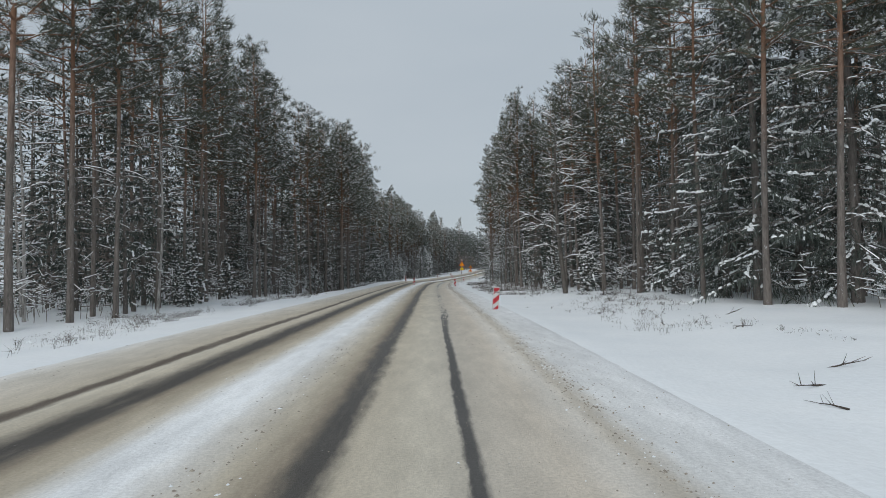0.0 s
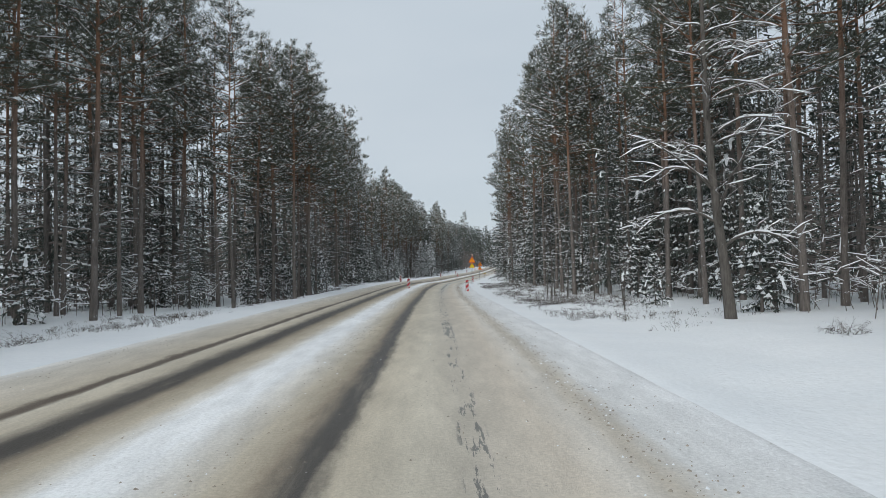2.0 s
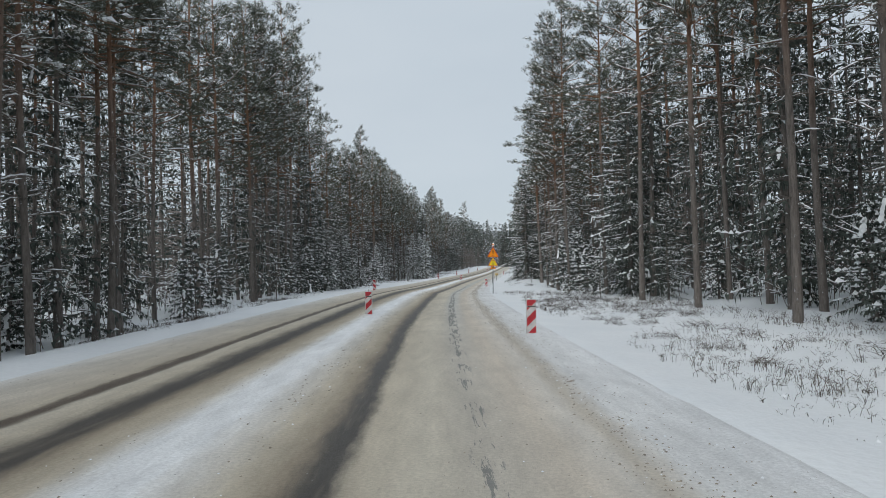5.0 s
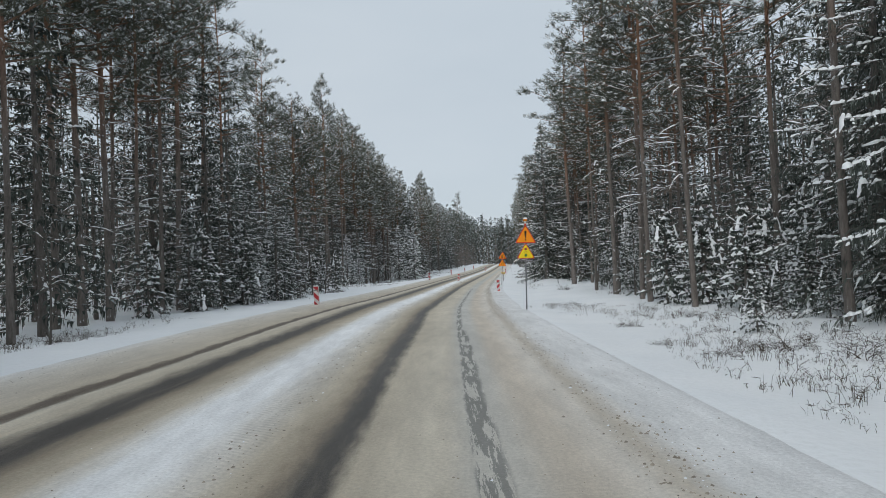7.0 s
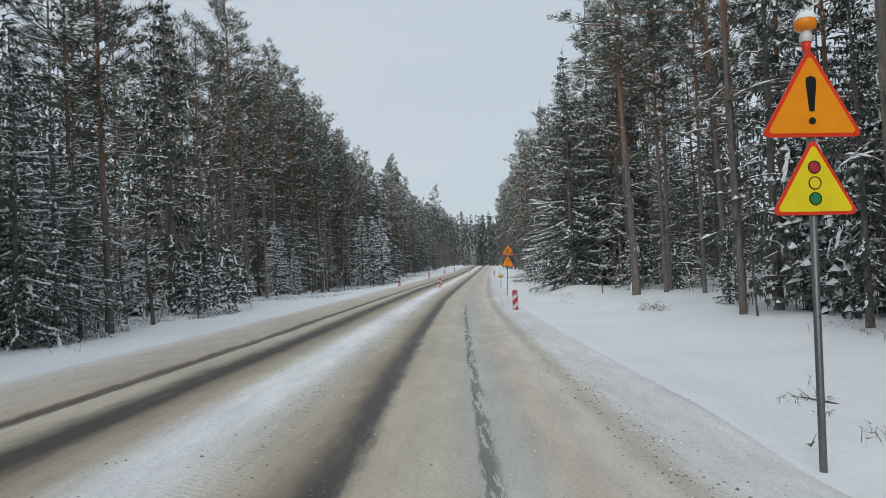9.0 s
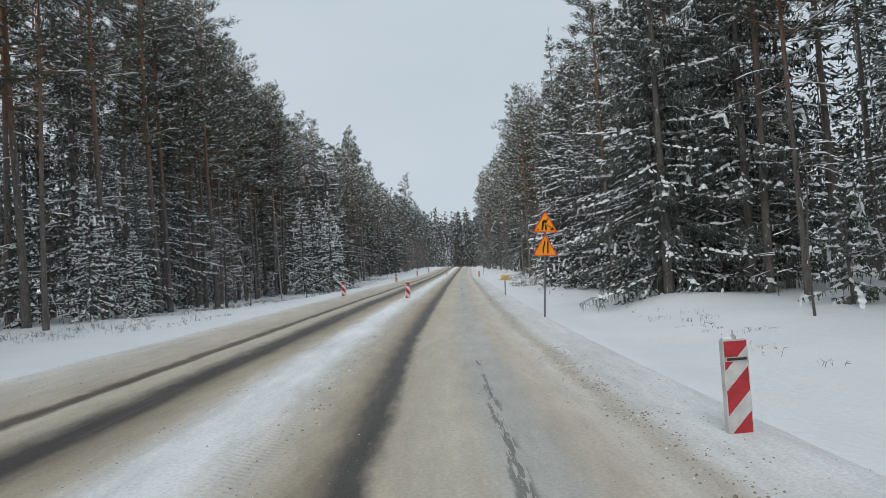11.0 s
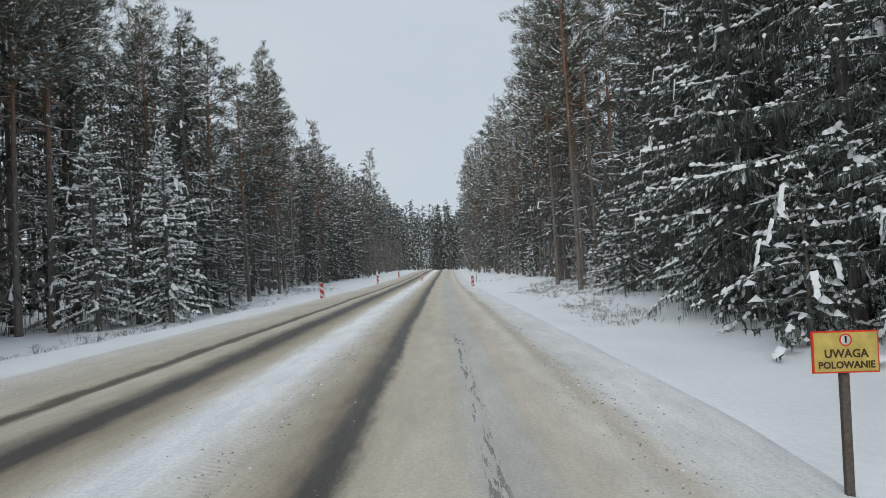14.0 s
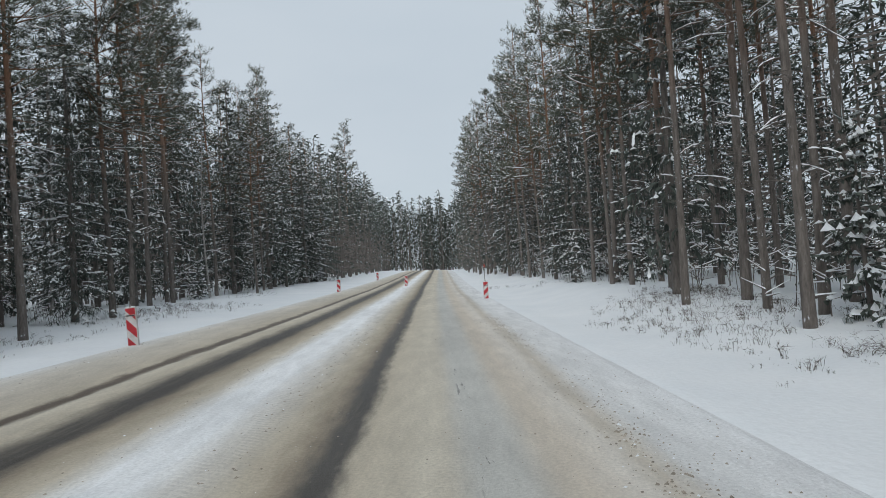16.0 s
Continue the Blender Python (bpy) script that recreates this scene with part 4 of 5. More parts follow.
STRETCH_C += [("y", 12.0, 139.5, 2.0), ("y", 12.3, 136.0, 1.8), ("y", 10.3, 118.6, 1.1), ("y", 11.3, 112.5, 0.75), ("y", 11.0, 115.7, 0.95), ("y", 11.0, 113.6, 0.6), ("y", 10.8, 110.4, 0.5),
              ("y", -14.2, 122.8, 1.1), ("y", -14.0, 128.2, 1.43), ("y", -13.5, 133.1, 1.63), ("y", -13.8, 138.9, 1.36), ("y", -12.5, 154.2, 1.17), ("y", -16.6, 72.6, 0.9), ("y", -18.3, 70.4, 0.65)]
LANDMARKS = [("p", 9.8, 77.6, 1.02), ("p", 10.8, 86.0, 1.08), ("p", 10.9, 94.0, 1.1), ("p", 10.7, 101.5, 1.12), ("p", 10.5, 109.0, 1.12), ("p", 9.4, 117.0, 1.1), ("p", 9.4, 124.5, 1.12), ("p", 9.7, 132.0, 1.14), ("p", 10.0, 140.5, 1.15),
             ("p", 7.8, 292.0, 1.1), ("p", 7.4, 300.0, 1.12), ("p", 6.9, 309.0, 1.14), ("p", 6.7, 318.0, 1.15), ("p", 6.8, 328.0, 1.15), ("p", -17.6, 253.0, 1.06), ("p", -18.6, 257.0, 1.06), ("p", -19.4, 236.0, 1.05), ("p", -20.4, 232.5, 1.06), ("p", 9.0, 268.0, 1.07), ("p", 9.4, 276.0, 1.08), ("p", 9.2, 284.0, 1.1), ("p", 10.2, 261.0, 1.1),
             ("p", -16.2, 165.2, 1.07), ("p", -16.4, 247.6, 1.08), ("p", -14.2, 316.0, 1.15), ("p", -18.2, 280.6, 1.08), ("p", -15.6, 127.1, 1.24), ("p", -17.3, 125.4, 1.2),
             ("s", 9.8, 202.1, 1.30), ("p", 8.8, 222.4, 1.07), ("p", 10.4, 81.0, 1.1), ("p", -15.9, 249.6, 1.0), ("p", 8.6, 229.3, 1.08)]
KINDS = {"p": near_pines, "s": near_spruces, "y": youngs, "h": heavies, "l": bares, "w": birches}
random.seed(5)
for kind, u, y, s in STRETCH_A + STRETCH_B + STRETCH_C + STRETCH_D + STRETCH_E + STRETCH_F:
    size = s * rnd(0.95, 1.12) if kind == "p" else s
    if not any(abs(u - a) + abs(y - b) < 1.6 for _, a, b, _ in LANDMARKS):
        plant(random.choice(KINDS[kind]), u, y, size * (0.87 if kind == "l" else 1.0), (rnd(-0.008, 0.008), rnd(-0.008, 0.008)) if kind in "pw" else (0, 0))
for kind, u, y, s in LANDMARKS:
    plant(random.choice(KINDS[kind]), u, y, s, free=True, wide=0.60 if kind == "s" else 0.85)
# a pine whose long limbs reach out over the verge
plant(near_pines[2], 10.4, 156.0, 1.1, free=True, wide=1.4)

# the rows behind them
random.seed(6)
counts = {"p": 70, "s": 45}
y = 19.0
while y < 300:
    for sg, table in ((-1, LEFT_EDGE), (1, RIGHT_EDGE)):
        d = rnd(0.0, 1.5)
        while d < 7.4:
            yy = y + rnd(-1.3, 1.3)
            u = edge_at(table, yy) + sg * (d + rnd(-0.6, 0.6))
            d += rnd(2.9, 4.3)
            if sg < 0 and yy < 34 and rnd(0, 1) < 0.6:
                continue
            if not clear(u, yy, 1.6):
                continue
            share = (0.2 + 0.25 * smooth(120, 140, yy) - 0.25 * smooth(150, 165, yy) + 0.45 * smooth(213, 218, yy)) if sg < 0 else (0.25 + 0.35 * smooth(160, 170, yy) - 0.40 * smooth(214, 222, yy) + 0.3 * smooth(240, 255, yy))
            if sg > 0 and 160 < yy < 219 and d < 5.5 or sg < 0 and 216 < yy < 226 and d < 5.5:
                share = 1.0
            if rnd(0, 1) < share and counts["s"] < 290:
                counts["s"] += 1
                ahead = sg > 0 and 160 < yy < 216 and d < 6.5
                plant(random.choice(near_spruces if ahead else spruces), u + (1.2 if ahead else 0.0), yy, rnd(0.5, 1.12))
            elif counts["p"] < 310:
                counts["p"] += 1
                plant(random.choice(pines), u, yy, rnd(0.96, 1.2), (rnd(-0.01, 0.01), rnd(-0.01, 0.01)), rnd(0.78, 1.08) + (0.10 if sg > 0 else 0.0))
    y += rnd(2.6, 3.3)
for _ in range(150):
    yy = rnd(5, 260)
    sg, table = random.choice(((-1, LEFT_EDGE), (1, RIGHT_EDGE)))
    u = edge_at(table, yy) + sg * rnd(-0.4, 4.5)
    if clear(u, yy, 1.0):
        plant(random.choice(youngs), u, yy, rnd(0.35, 1.6))

for ob in near_pines + pines + near_spruces + heavies + spruces + youngs + bares + birches:
    if ob.name not in used:
        for o in list(ob.children_recursive) + [ob]:
            bpy.data.objects.remove(o)

# the deep woods behind: one mass each of stems, needles and snow
random.seed(9)


def far_tree(stems, crown, brush, snow, u, y, h, conifer, n, size):
    p = place(u, y, -0.2)
    if y < 396:
        h = min(h, tallest(u, y) * rnd(0.85, 1.0))
    stems.tube([p, p + Vector((rnd(-0.3, 0.3), rnd(-0.3, 0.3), h * 0.97))], [0.15, 0.04], 4, cap=False)
    low = 0.05 if conifer else rnd(0.34, 0.5)
    for k in range(n):
        t = low + (1 - low) * (k + rnd(0, 1)) / n
        r = (2.5 * (1 - t) ** 0.75 + 0.15) if conifer else 2.4 * math.sin(math.pi * min(0.15 + (t - low) / (1 - low) * 0.8, 1)) ** 0.8
        az = rnd(0, 6.28)
        q = p + turn_to(az, 0) * r * rnd(0.15, 1.0) ** 0.7 + Vector((0, 0, h * t))
        d = turn_to(az + rnd(-0.6, 0.6), rnd(-0.7, 0.0) if conifer else rnd(-0.2, 0.7)) * size * rnd(0.8, 1.5)
        a = Vector((rnd(-1, 1), rnd(-1, 1), rnd(-1, 1))).normalized() * size * rnd(0.12, 0.24)
        crown.face([q - a, q + a, q + d])
        b = Vector((rnd(-1, 1), rnd(-1, 1), rnd(-0.5, 0.5))).normalized() * size * 0.2
        crown.face([q - b, q + b, q + Vector((rnd(-0.3, 0.3), rnd(-0.3, 0.3), rnd(-0.9, 0.6))) * size])
        if rnd(0, 1) < 0.22:
            dusting(snow, q + d * 0.3 + Vector((0, 0, 0.06)), size * rnd(0.16, 0.34))
    if not conifer:
        for k in range(int(14 + n / 4)):
            q = p + Vector((0, 0, h * rnd(0.04, low + 0.08)))
            e = q + turn_to(rnd(0, 6.28), rnd(-0.3, 0.3)) * rnd(0.7, 2.2)
            brush.face([q, q.lerp(e, 0.6) - Vector((0, 0, rnd(0.02, 0.10))), e, q.lerp(e, 0.6) + Vector((0, 0, rnd(0.01, 0.06)))])


far_stems, far_crown, far_brush, far_snow = Shape(), Shape(), Shape(), Shape()
for sg, table in ((-1, LEFT_EDGE), (1, RIGHT_EDGE)):
    y = 14.0
    while y < 395:
        d = 8.4 if y < 297 else 0.0
        while d < 25:
            if sg < 0 and 92 < y < 128 and rnd(0, 1) < 0.45:
                d += 3.4
                continue
            n, size = (300, 0.46) if d < 17 and y < 290 else (140, 0.62)
            far_tree(far_stems, far_crown, far_brush, far_snow, edge_at(table, y) + sg * (d + rnd(-1, 1)), y + rnd(-1.6, 1.6), *((rnd(17, 23), False) if rnd(0, 1) < (0.10 if sg < 0 and y < 45 else 0.3 if sg > 0 and 155 < y < 240 else 0.7 if sg < 0 and y > 188 else 0.5) else (rnd(15, 23) if y > 285 else rnd(11, 19) if sg > 0 and y < 155 or y > 190 and sg < 0 else rnd(8, 16) if sg < 0 or y > 240 else rnd(9, 17), True)), n, size)
            d += rnd(2.6, 4.2)
        y += 3.7
for k in range(640):
    far_tree(far_stems, far_crown, far_brush, far_snow, rnd(-75, 95), rnd(398, 445), rnd(17, 25), rnd(0, 1) < 0.8, 110, 1.1)
for k in range(620):
    sg, table = random.choice(((-1, LEFT_EDGE), (1, RIGHT_EDGE)))
    y = rnd(-10, 395)
    far_tree(far_stems, far_crown, far_brush, far_snow, edge_at(table, y) + sg * rnd(26, 75), y, rnd(8, 14), rnd(0, 1) < 0.6, 62, 1.05)
woods = tagged(new("deep_woods"), "deep mixed conifer forest standing behind the roadside trees", "forest", kind="stuff")
tagged(part("trunks", far_stems, SPRUCE_BARK, woods), kind="stuff")
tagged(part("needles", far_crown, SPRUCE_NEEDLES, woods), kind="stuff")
tagged(part("dead_twigs", far_brush, TWIG, woods), kind="stuff")
tagged(part("snow", far_snow, BOUGH_SNOW, woods, "snow lying on the far boughs", flat=False), kind="stuff")

# undergrowth of thin dead stems among the trunks
random.seed(14)
thicket, thicket_snow = Shape(), Shape()
for _ in range(2600):
    yy = rnd(18, 290)
    sg, table = random.choice(((-1, LEFT_EDGE), (1, RIGHT_EDGE)))
    c = place(edge_at(table, yy) + sg * (rnd(0.3, 10.5) ** 1.0), yy)
    hh = rnd(0.8, 3.6)
    top = c + Vector((rnd(-0.5, 0.5), rnd(-0.5, 0.5), hh))
    thicket.tube([c - Vector((0, 0, 0.1)), top], [0.02, 0.005], 3, cap=False)
    for _ in range(int(4 + hh * 3)):
        q = c.lerp(top, rnd(0.25, 1.0))
        e = q + turn_to(rnd(0, 6.28), rnd(-0.1, 0.7)) * rnd(0.25, 0.9)
        w = Vector((0, 0, rnd(0.01, 0.035)))
        thicket.face([q - w, q + w, e])
        if rnd(0, 1) < 0.5:
            thicket_snow.ridge([q + Vector((0, 0, 0.02)), e + Vector((0, 0, 0.02))], [0.026, 0.016], [0.034, 0.014])
under = tagged(new("undergrowth"), "brown leafless undergrowth among the trunks, flecked with snow", "undergrowth", kind="stuff")
tagged(part("stems", thicket, TWIG, under), kind="stuff")
tagged(part("snow", thicket_snow, BOUGH_SNOW, under, "snow on the thin twigs"), kind="stuff")

# ---------------------------------------------------------------- signs and marker boards


def plate(shape, pts, y0, y1, mi=0):
    """A flat plate: the outline pts (x, z) from depth y0 (front) to y1 (back)."""
    i, n = len(shape.v), len(pts)
    shape.v += [Vector((x, y0, z)) for x, z in pts] + [Vector((x, y1, z)) for x, z in pts]
    shape.f.append(tuple(range(i, i + n)))
    shape.f.append(tuple(range(i + 2 * n - 1, i + n - 1, -1)))
    shape.mi += [mi, mi]
    for k in range(n):
        shape.f.append((i + k, i + n + k, i + n + (k + 1) % n, i + (k + 1) % n))
        shape.mi.append(mi)


def triangle(side, z, r):
    """Outline of a triangle that stands on its base at height z, with rounded corners."""
    h = side * 0.866
    out = []
    for (cx, cz), a0 in (((-side / 2 + r * 1.732, z + r), 210), ((side / 2 - r * 1.732, z + r), 330), ((0, z + h - 2 * r), 90)):
        for k in range(-3, 4):
            a = radians(a0 + k * 20)
            out.append((cx + r * math.cos(a), cz + r * math.sin(a)))
    return out


def disc(cx, cz, r, n=20):
    return [(cx + r * math.cos(2 * math.pi * k / n), cz + r * math.sin(2 * math.pi * k / n)) for k in range(n)]


def flat_part(name, outlines, y0, y1, mat, parent, label=""):
    s = Shape()
    for o in outlines:
        plate(s, o, y0, y1)
    return part(name, s, mat, parent, label)


def post_part(height, r, mat, parent, label=""):
    s = Shape()
    s.tube([Vector((0, 0, -0.3)), Vector((0, 0, height))], [r, r], 12)
    return part("post", s, mat, parent, label, flat=False)


def ring_outline(s, cx, cz, r0, r1, y0, y1, n=24):
    for k in range(n):
        a, b = 2 * math.pi * k / n, 2 * math.pi * (k + 1) / n
        plate(s, [(cx + r0 * math.cos(a), cz + r0 * math.sin(a)), (cx + r1 * math.cos(a), cz + r1 * math.sin(a)),
                  (cx + r1 * math.cos(b), cz + r1 * math.sin(b)), (cx + r0 * math.cos(b), cz + r0 * math.sin(b))], y0, y1)


def warning_plate(root, side, z, face_mat):
    panel = flat_part("sign_panel", [triangle(side, z, 0.045)], -0.045, -0.030, SIGN_RED, root, "triangular panel with red border")
    flat_part("sign_face", [triangle(side * 0.875, z + side * 0.036, 0.03)], -0.049, -0.0455, face_mat, panel)
    s = Shape()
    for zz in (z + side * 0.18, z + side * 0.5):
        plate(s, [(-0.09, zz - 0.02), (0.09, zz - 0.02), (0.09, zz + 0.02), (-0.09, zz + 0.02)], -0.029, 0.032)
    part("bracket", s, STEEL, panel)
    return panel


def stand(root, u, y, turn=0.0, lean=0.0, tip=0.0):
    root.matrix_basis = Matrix.Translation(place(u, y)) @ Euler((radians(tip), radians(lean), -heading(y) + radians(turn))).to_matrix().to_4x4()
    return root


def lamp_sign():
    root = tagged(new("warning_sign"), "orange danger sign over yellow signal-ahead sign on steel post", "road sign")
    post_part(4.2, 0.036, STEEL, root, "galvanised grey steel post")
    low = warning_plate(root, 0.90, 2.55, YELLOW)
    for zz, mat, name in ((2.55 + 0.475, RED, "red_light"), (2.55 + 0.318, YELLOW, "amber_light"), (2.55 + 0.160, GREEN, "green_light")):
        s = Shape()
        ring_outline(s, 0, zz, 0.056, 0.066, -0.0545, -0.0495)
        part("signal_ring", s, BLACK, low)
        flat_part(name, [disc(0, zz, 0.055)], -0.053, -0.0495, mat, low, "printed signal disc")
    top = warning_plate(root, 1.05, 3.33, ORANGE)
    mark = [(-0.026, 3.585), (0.026, 3.585), (0.055, 3.88), (0.048, 3.925), (0, 3.945), (-0.048, 3.925), (-0.055, 3.88)]
    flat_part("exclamation_stroke", [mark], -0.053, -0.0495, BLACK, top)
    flat_part("exclamation_dot", [disc(0, 3.49, 0.036)], -0.053, -0.0495, BLACK, top)
    s = Shape()
    s.tube([Vector((0, 0, 4.19)), Vector((0, 0, 4.25)), Vector((0, 0, 4.30))], [0.035, 0.04, 0.05], 12)
    lamp = part("lamp_holder", s, SIGN_RED, root, "red plastic lamp holder", flat=False)
    s = Shape()
    s.tube([Vector((0, 0, 4.30)), Vector((0, 0, 4.34)), Vector((0, 0, 4.42))], [0.055, 0.06, 0.05], 12)
    part("lamp_neck", s, WHITE, lamp, flat=False)
    s = Shape()
    ring = [(0.045, 4.41), (0.090, 4.43), (0.105, 4.47), (0.102, 4.52), (0.075, 4.555)]
    s.tube([Vector((0, 0, z)) for r, z in ring], [r for r, z in ring], 16)
    part("lens", s, LENS, lamp, "amber flashing lens", flat=False)
    s = Shape()
    ring = [(0.098, 4.525), (0.088, 4.575), (0.056, 4.605), (0.01, 4.62)]
    s.tube([Vector((0.005, 0, z)) for r, z in ring], [r for r, z in ring], 14)
    part("snow_cap", s, SNOW, root, "cap of snow", flat=False)
    return root


def works_sign():
    root = tagged(new("warning_sign"), "two stacked orange roadworks signs with red borders on a post", "road sign")
    post_part(3.8, 0.034, STEEL, root, "galvanised grey steel post")
    low = warning_plate(root, 0.92, 2.26, ORANGE)
    left = [(-0.095, 2.350), (-0.045, 2.350), (-0.045, 2.562), (0.006, 2.652), (0.006, 2.786), (-0.045, 2.786), (-0.045, 2.674), (-0.095, 2.585)]
    flat_part("lane_stroke", [left], -0.053, -0.0495, BLACK, low)
    flat_part("lane_stroke", [[(0.073, 2.350), (0.129, 2.350), (0.118, 2.786), (0.067, 2.786)]], -0.053, -0.0495, BLACK, low)
    top = warning_plate(root, 0.92, 3.11, ORANGE)
    flat_part("heap_mark", [[(0.168, 3.188), (0.347, 3.188), (0.258, 3.317)]], -0.053, -0.0495, BLACK, top)
    flat_part("heap_mark", [[(-0.336, 3.188), (-0.202, 3.188), (-0.269, 3.239)]], -0.053, -0.0495, BLACK, top)
    bars = [[(-0.146, 3.188), (-0.078, 3.188), (-0.034, 3.480), (-0.112, 3.480)], [(0.000, 3.188), (0.067, 3.188), (0.039, 3.390), (-0.022, 3.457)],
            [(-0.134, 3.468), (0.056, 3.457), (0.078, 3.547), (-0.056, 3.569)], [(0.045, 3.379), (0.213, 3.278), (0.224, 3.306), (0.056, 3.407)]]
    for b in bars:
        flat_part("picture_bar", [b], -0.053, -0.0495, BLACK, top)
    flat_part("picture_dot", [disc(0.084, 3.597, 0.03)], -0.053, -0.0495, BLACK, top)
    return root


def letters(body, size, x, z, y, mat, parent):
    cu = bpy.data.curves.new("lettering", "FONT")
    cu.body, cu.size, cu.align_x, cu.extrude, cu.resolution_u = body, size, "CENTER", 0.0015, 2
    cu.offset = 0.0022
    ob = new("lettering_source", cu)
    me = bpy.data.meshes.new_from_object(ob)
    bpy.data.objects.remove(ob)
    me.materials.clear()
    me.materials.append(mat)
    txt = new("lettering", me)
    txt.parent = parent
    txt.matrix_basis = Matrix.Translation((x, y, z)) @ Euler((radians(90), 0, 0)).to_matrix().to_4x4()
    return txt


def notice_board():
    root = tagged(new("notice_sign"), "small yellow notice plate on a short grey wooden post", "sign")
    s = Shape()
    plate(s, [(-0.032, -0.3), (0.032, -0.3), (0.034, 1.28), (-0.034, 1.28)], -0.015, 0.03)
    part("post", s, OLD_WOOD, root, "weathered grey wooden post")
    panel = flat_part("sign_panel", [[(-0.275, 1.040), (0.275, 1.040), (0.275, 1.385), (-0.275, 1.385)]], -0.035, -0.0155, SIGN_RED, root, "plate with red edge")
    flat_part("sign_face", [[(-0.262, 1.053), (0.262, 1.053), (0.262, 1.372), (-0.262, 1.372)]], -0.039, -0.0355, OCHRE, panel)
    s = Shape()
    ring_outline(s, 0.0, 1.312, 0.042, 0.052, -0.0435, -0.0395, 18)
    part("round_mark", s, SIGN_RED, panel)
    flat_part("mark_field", [disc(0.0, 1.312, 0.041, 16)], -0.042, -0.0395, WHITE, panel)
    flat_part("mark_stroke", [[(-0.006, 1.288), (0.006, 1.288), (0.009, 1.342), (-0.009, 1.342)]], -0.0445, -0.0422, BLACK, panel)
    letters("UWAGA", 0.095, 0.0, 1.168, -0.042, BROWN_PRINT, panel)
    letters("POLOWANIE", 0.080, 0.0, 1.080, -0.042, BROWN_PRINT, panel)
    return root


OLD_WOOD = plain("weathered_wood", (0.115, 0.098, 0.085), 0.9, 0, 0.35, 30)


def clip_band(lo, hi, w, h, slant, m):
    """The part of a slanting band that lies on a board of width w and height h: between z = lo + slant * x and z = hi + slant * x."""
    poly = [(-w, -m), (w, -m), (w, h), (-w, h)]

    def cut(points, f):
        out = []
        for k, a in enumerate(points):
            b = points[(k + 1) % len(points)]
            fa, fb = f(a), f(b)
            if fa >= 0:
                out.append(a)
            if fa * fb < 0:
                t = fa / (fa - fb)
                out.append((a[0] + (b[0] - a[0]) * t, a[1] + (b[1] - a[1]) * t))
        return out
    poly = cut(poly, lambda p: p[1] - (lo + slant * p[0]))
    return cut(poly, lambda p: (hi + slant * p[0]) - p[1]) if poly else []


def marker_board(mirror):
    sg = -1 if mirror else 1
    root = tagged(new("marker_board"), "red and white striped roadside marker board standing in snow", "road marker")
    s = Shape()
    body = [(-0.135, -0.12), (0.135, -0.12), (0.135, 0.89), (0.12, 0.905), (-0.12, 0.905), (-0.135, 0.89)]
    plate(s, body, -0.028, 0.028)
    part("board", s, WHITE, root)
    for lo, hi in ((-0.30, 0.09), (0.29, 0.52), (0.72, 1.20)):
        p = clip_band(lo, hi, 0.122, 0.885, 0.95 * sg, 0.1)
        if len(p) > 2:
            flat_part("red_stripe", [p], -0.032, -0.0285, RED, root)
    s = Shape()
    plate(s, [(-0.128, 0.690), (0.122, 0.690), (0.122, 0.733), (-0.128, 0.733)], -0.036, -0.0335)
    slot = part("handle_frame", s, GRIMY, root, "pale frame round the handle slot")
    # no hole is cut: a near-black plate stands for the slot's shade
    flat_part("slot_shadow", [[(-0.100, 0.699), (0.112, 0.699), (0.112, 0.724), (-0.100, 0.724)]], -0.0385, -0.0362, SLOT_SHADE, slot, "dark plate painted as the shade inside the handle slot")
    s = Shape()
    s.tube([Vector((0, 0, 0.90)), Vector((0, 0, 0.925)), Vector((0, 0, 0.95))], [0.035, 0.03, 0.012], 8)
    s.tube([Vector((0.0, 0, 0.94)), Vector((0.0, 0, 0.99))], [0.008, 0.006], 6)
    part("carry_grip", s, GRIMY, root, "small plastic grip")
    s = Shape()
    line = [Vector((x, 0, 0.905)) for x in (-0.12, -0.05, 0.04, 0.12)]
    s.ridge([p + Vector((0, 0, 0.006)) for p in line], [0.02, 0.03, 0.03, 0.02], [0.012, 0.028, 0.022, 0.01])
    part("snow_cap", s, SNOW, root, "thin cap of snow", flat=False)
    return root


GRIMY = plain("grimy_plastic", (0.46, 0.44, 0.42), 0.6, 0, 0.25, 12)
random.seed(21)
stand(lamp_sign(), 3.62, 124.7, 3, 1.5)
stand(works_sign(), 3.27, 167.65, 4, 4.0)
stand(notice_board(), 3.26, 187.8, 0, 2.0)
rising = marker_board(False)
falling = marker_board(True)
tagged(rising, group="marker boards along the road")
tagged(falling, group="marker boards along the road")
first = {False: True, True: True}
BOARDS = [(False, 2.76, 29.7, 12, 7), (False, 2.65, 85.5, 8, 1), (False, -3.15, 94.2, -6, 0.5), (True, -7.35, 126.9, -10, -1.5), (False, 2.85, 151, 10, 1),
          (True, -2.92, 183.2, -6, 2), (True, -7.65, 188.6, -14, -2), (True, -7.9, 226.3, -10, -3), (False, 3.05, 246.4, 6, 1), (True, -2.9, 272, 0, 0),
          (True, -7.9, 262, 0, 1), (True, -7.8, 294, 0, 0)]
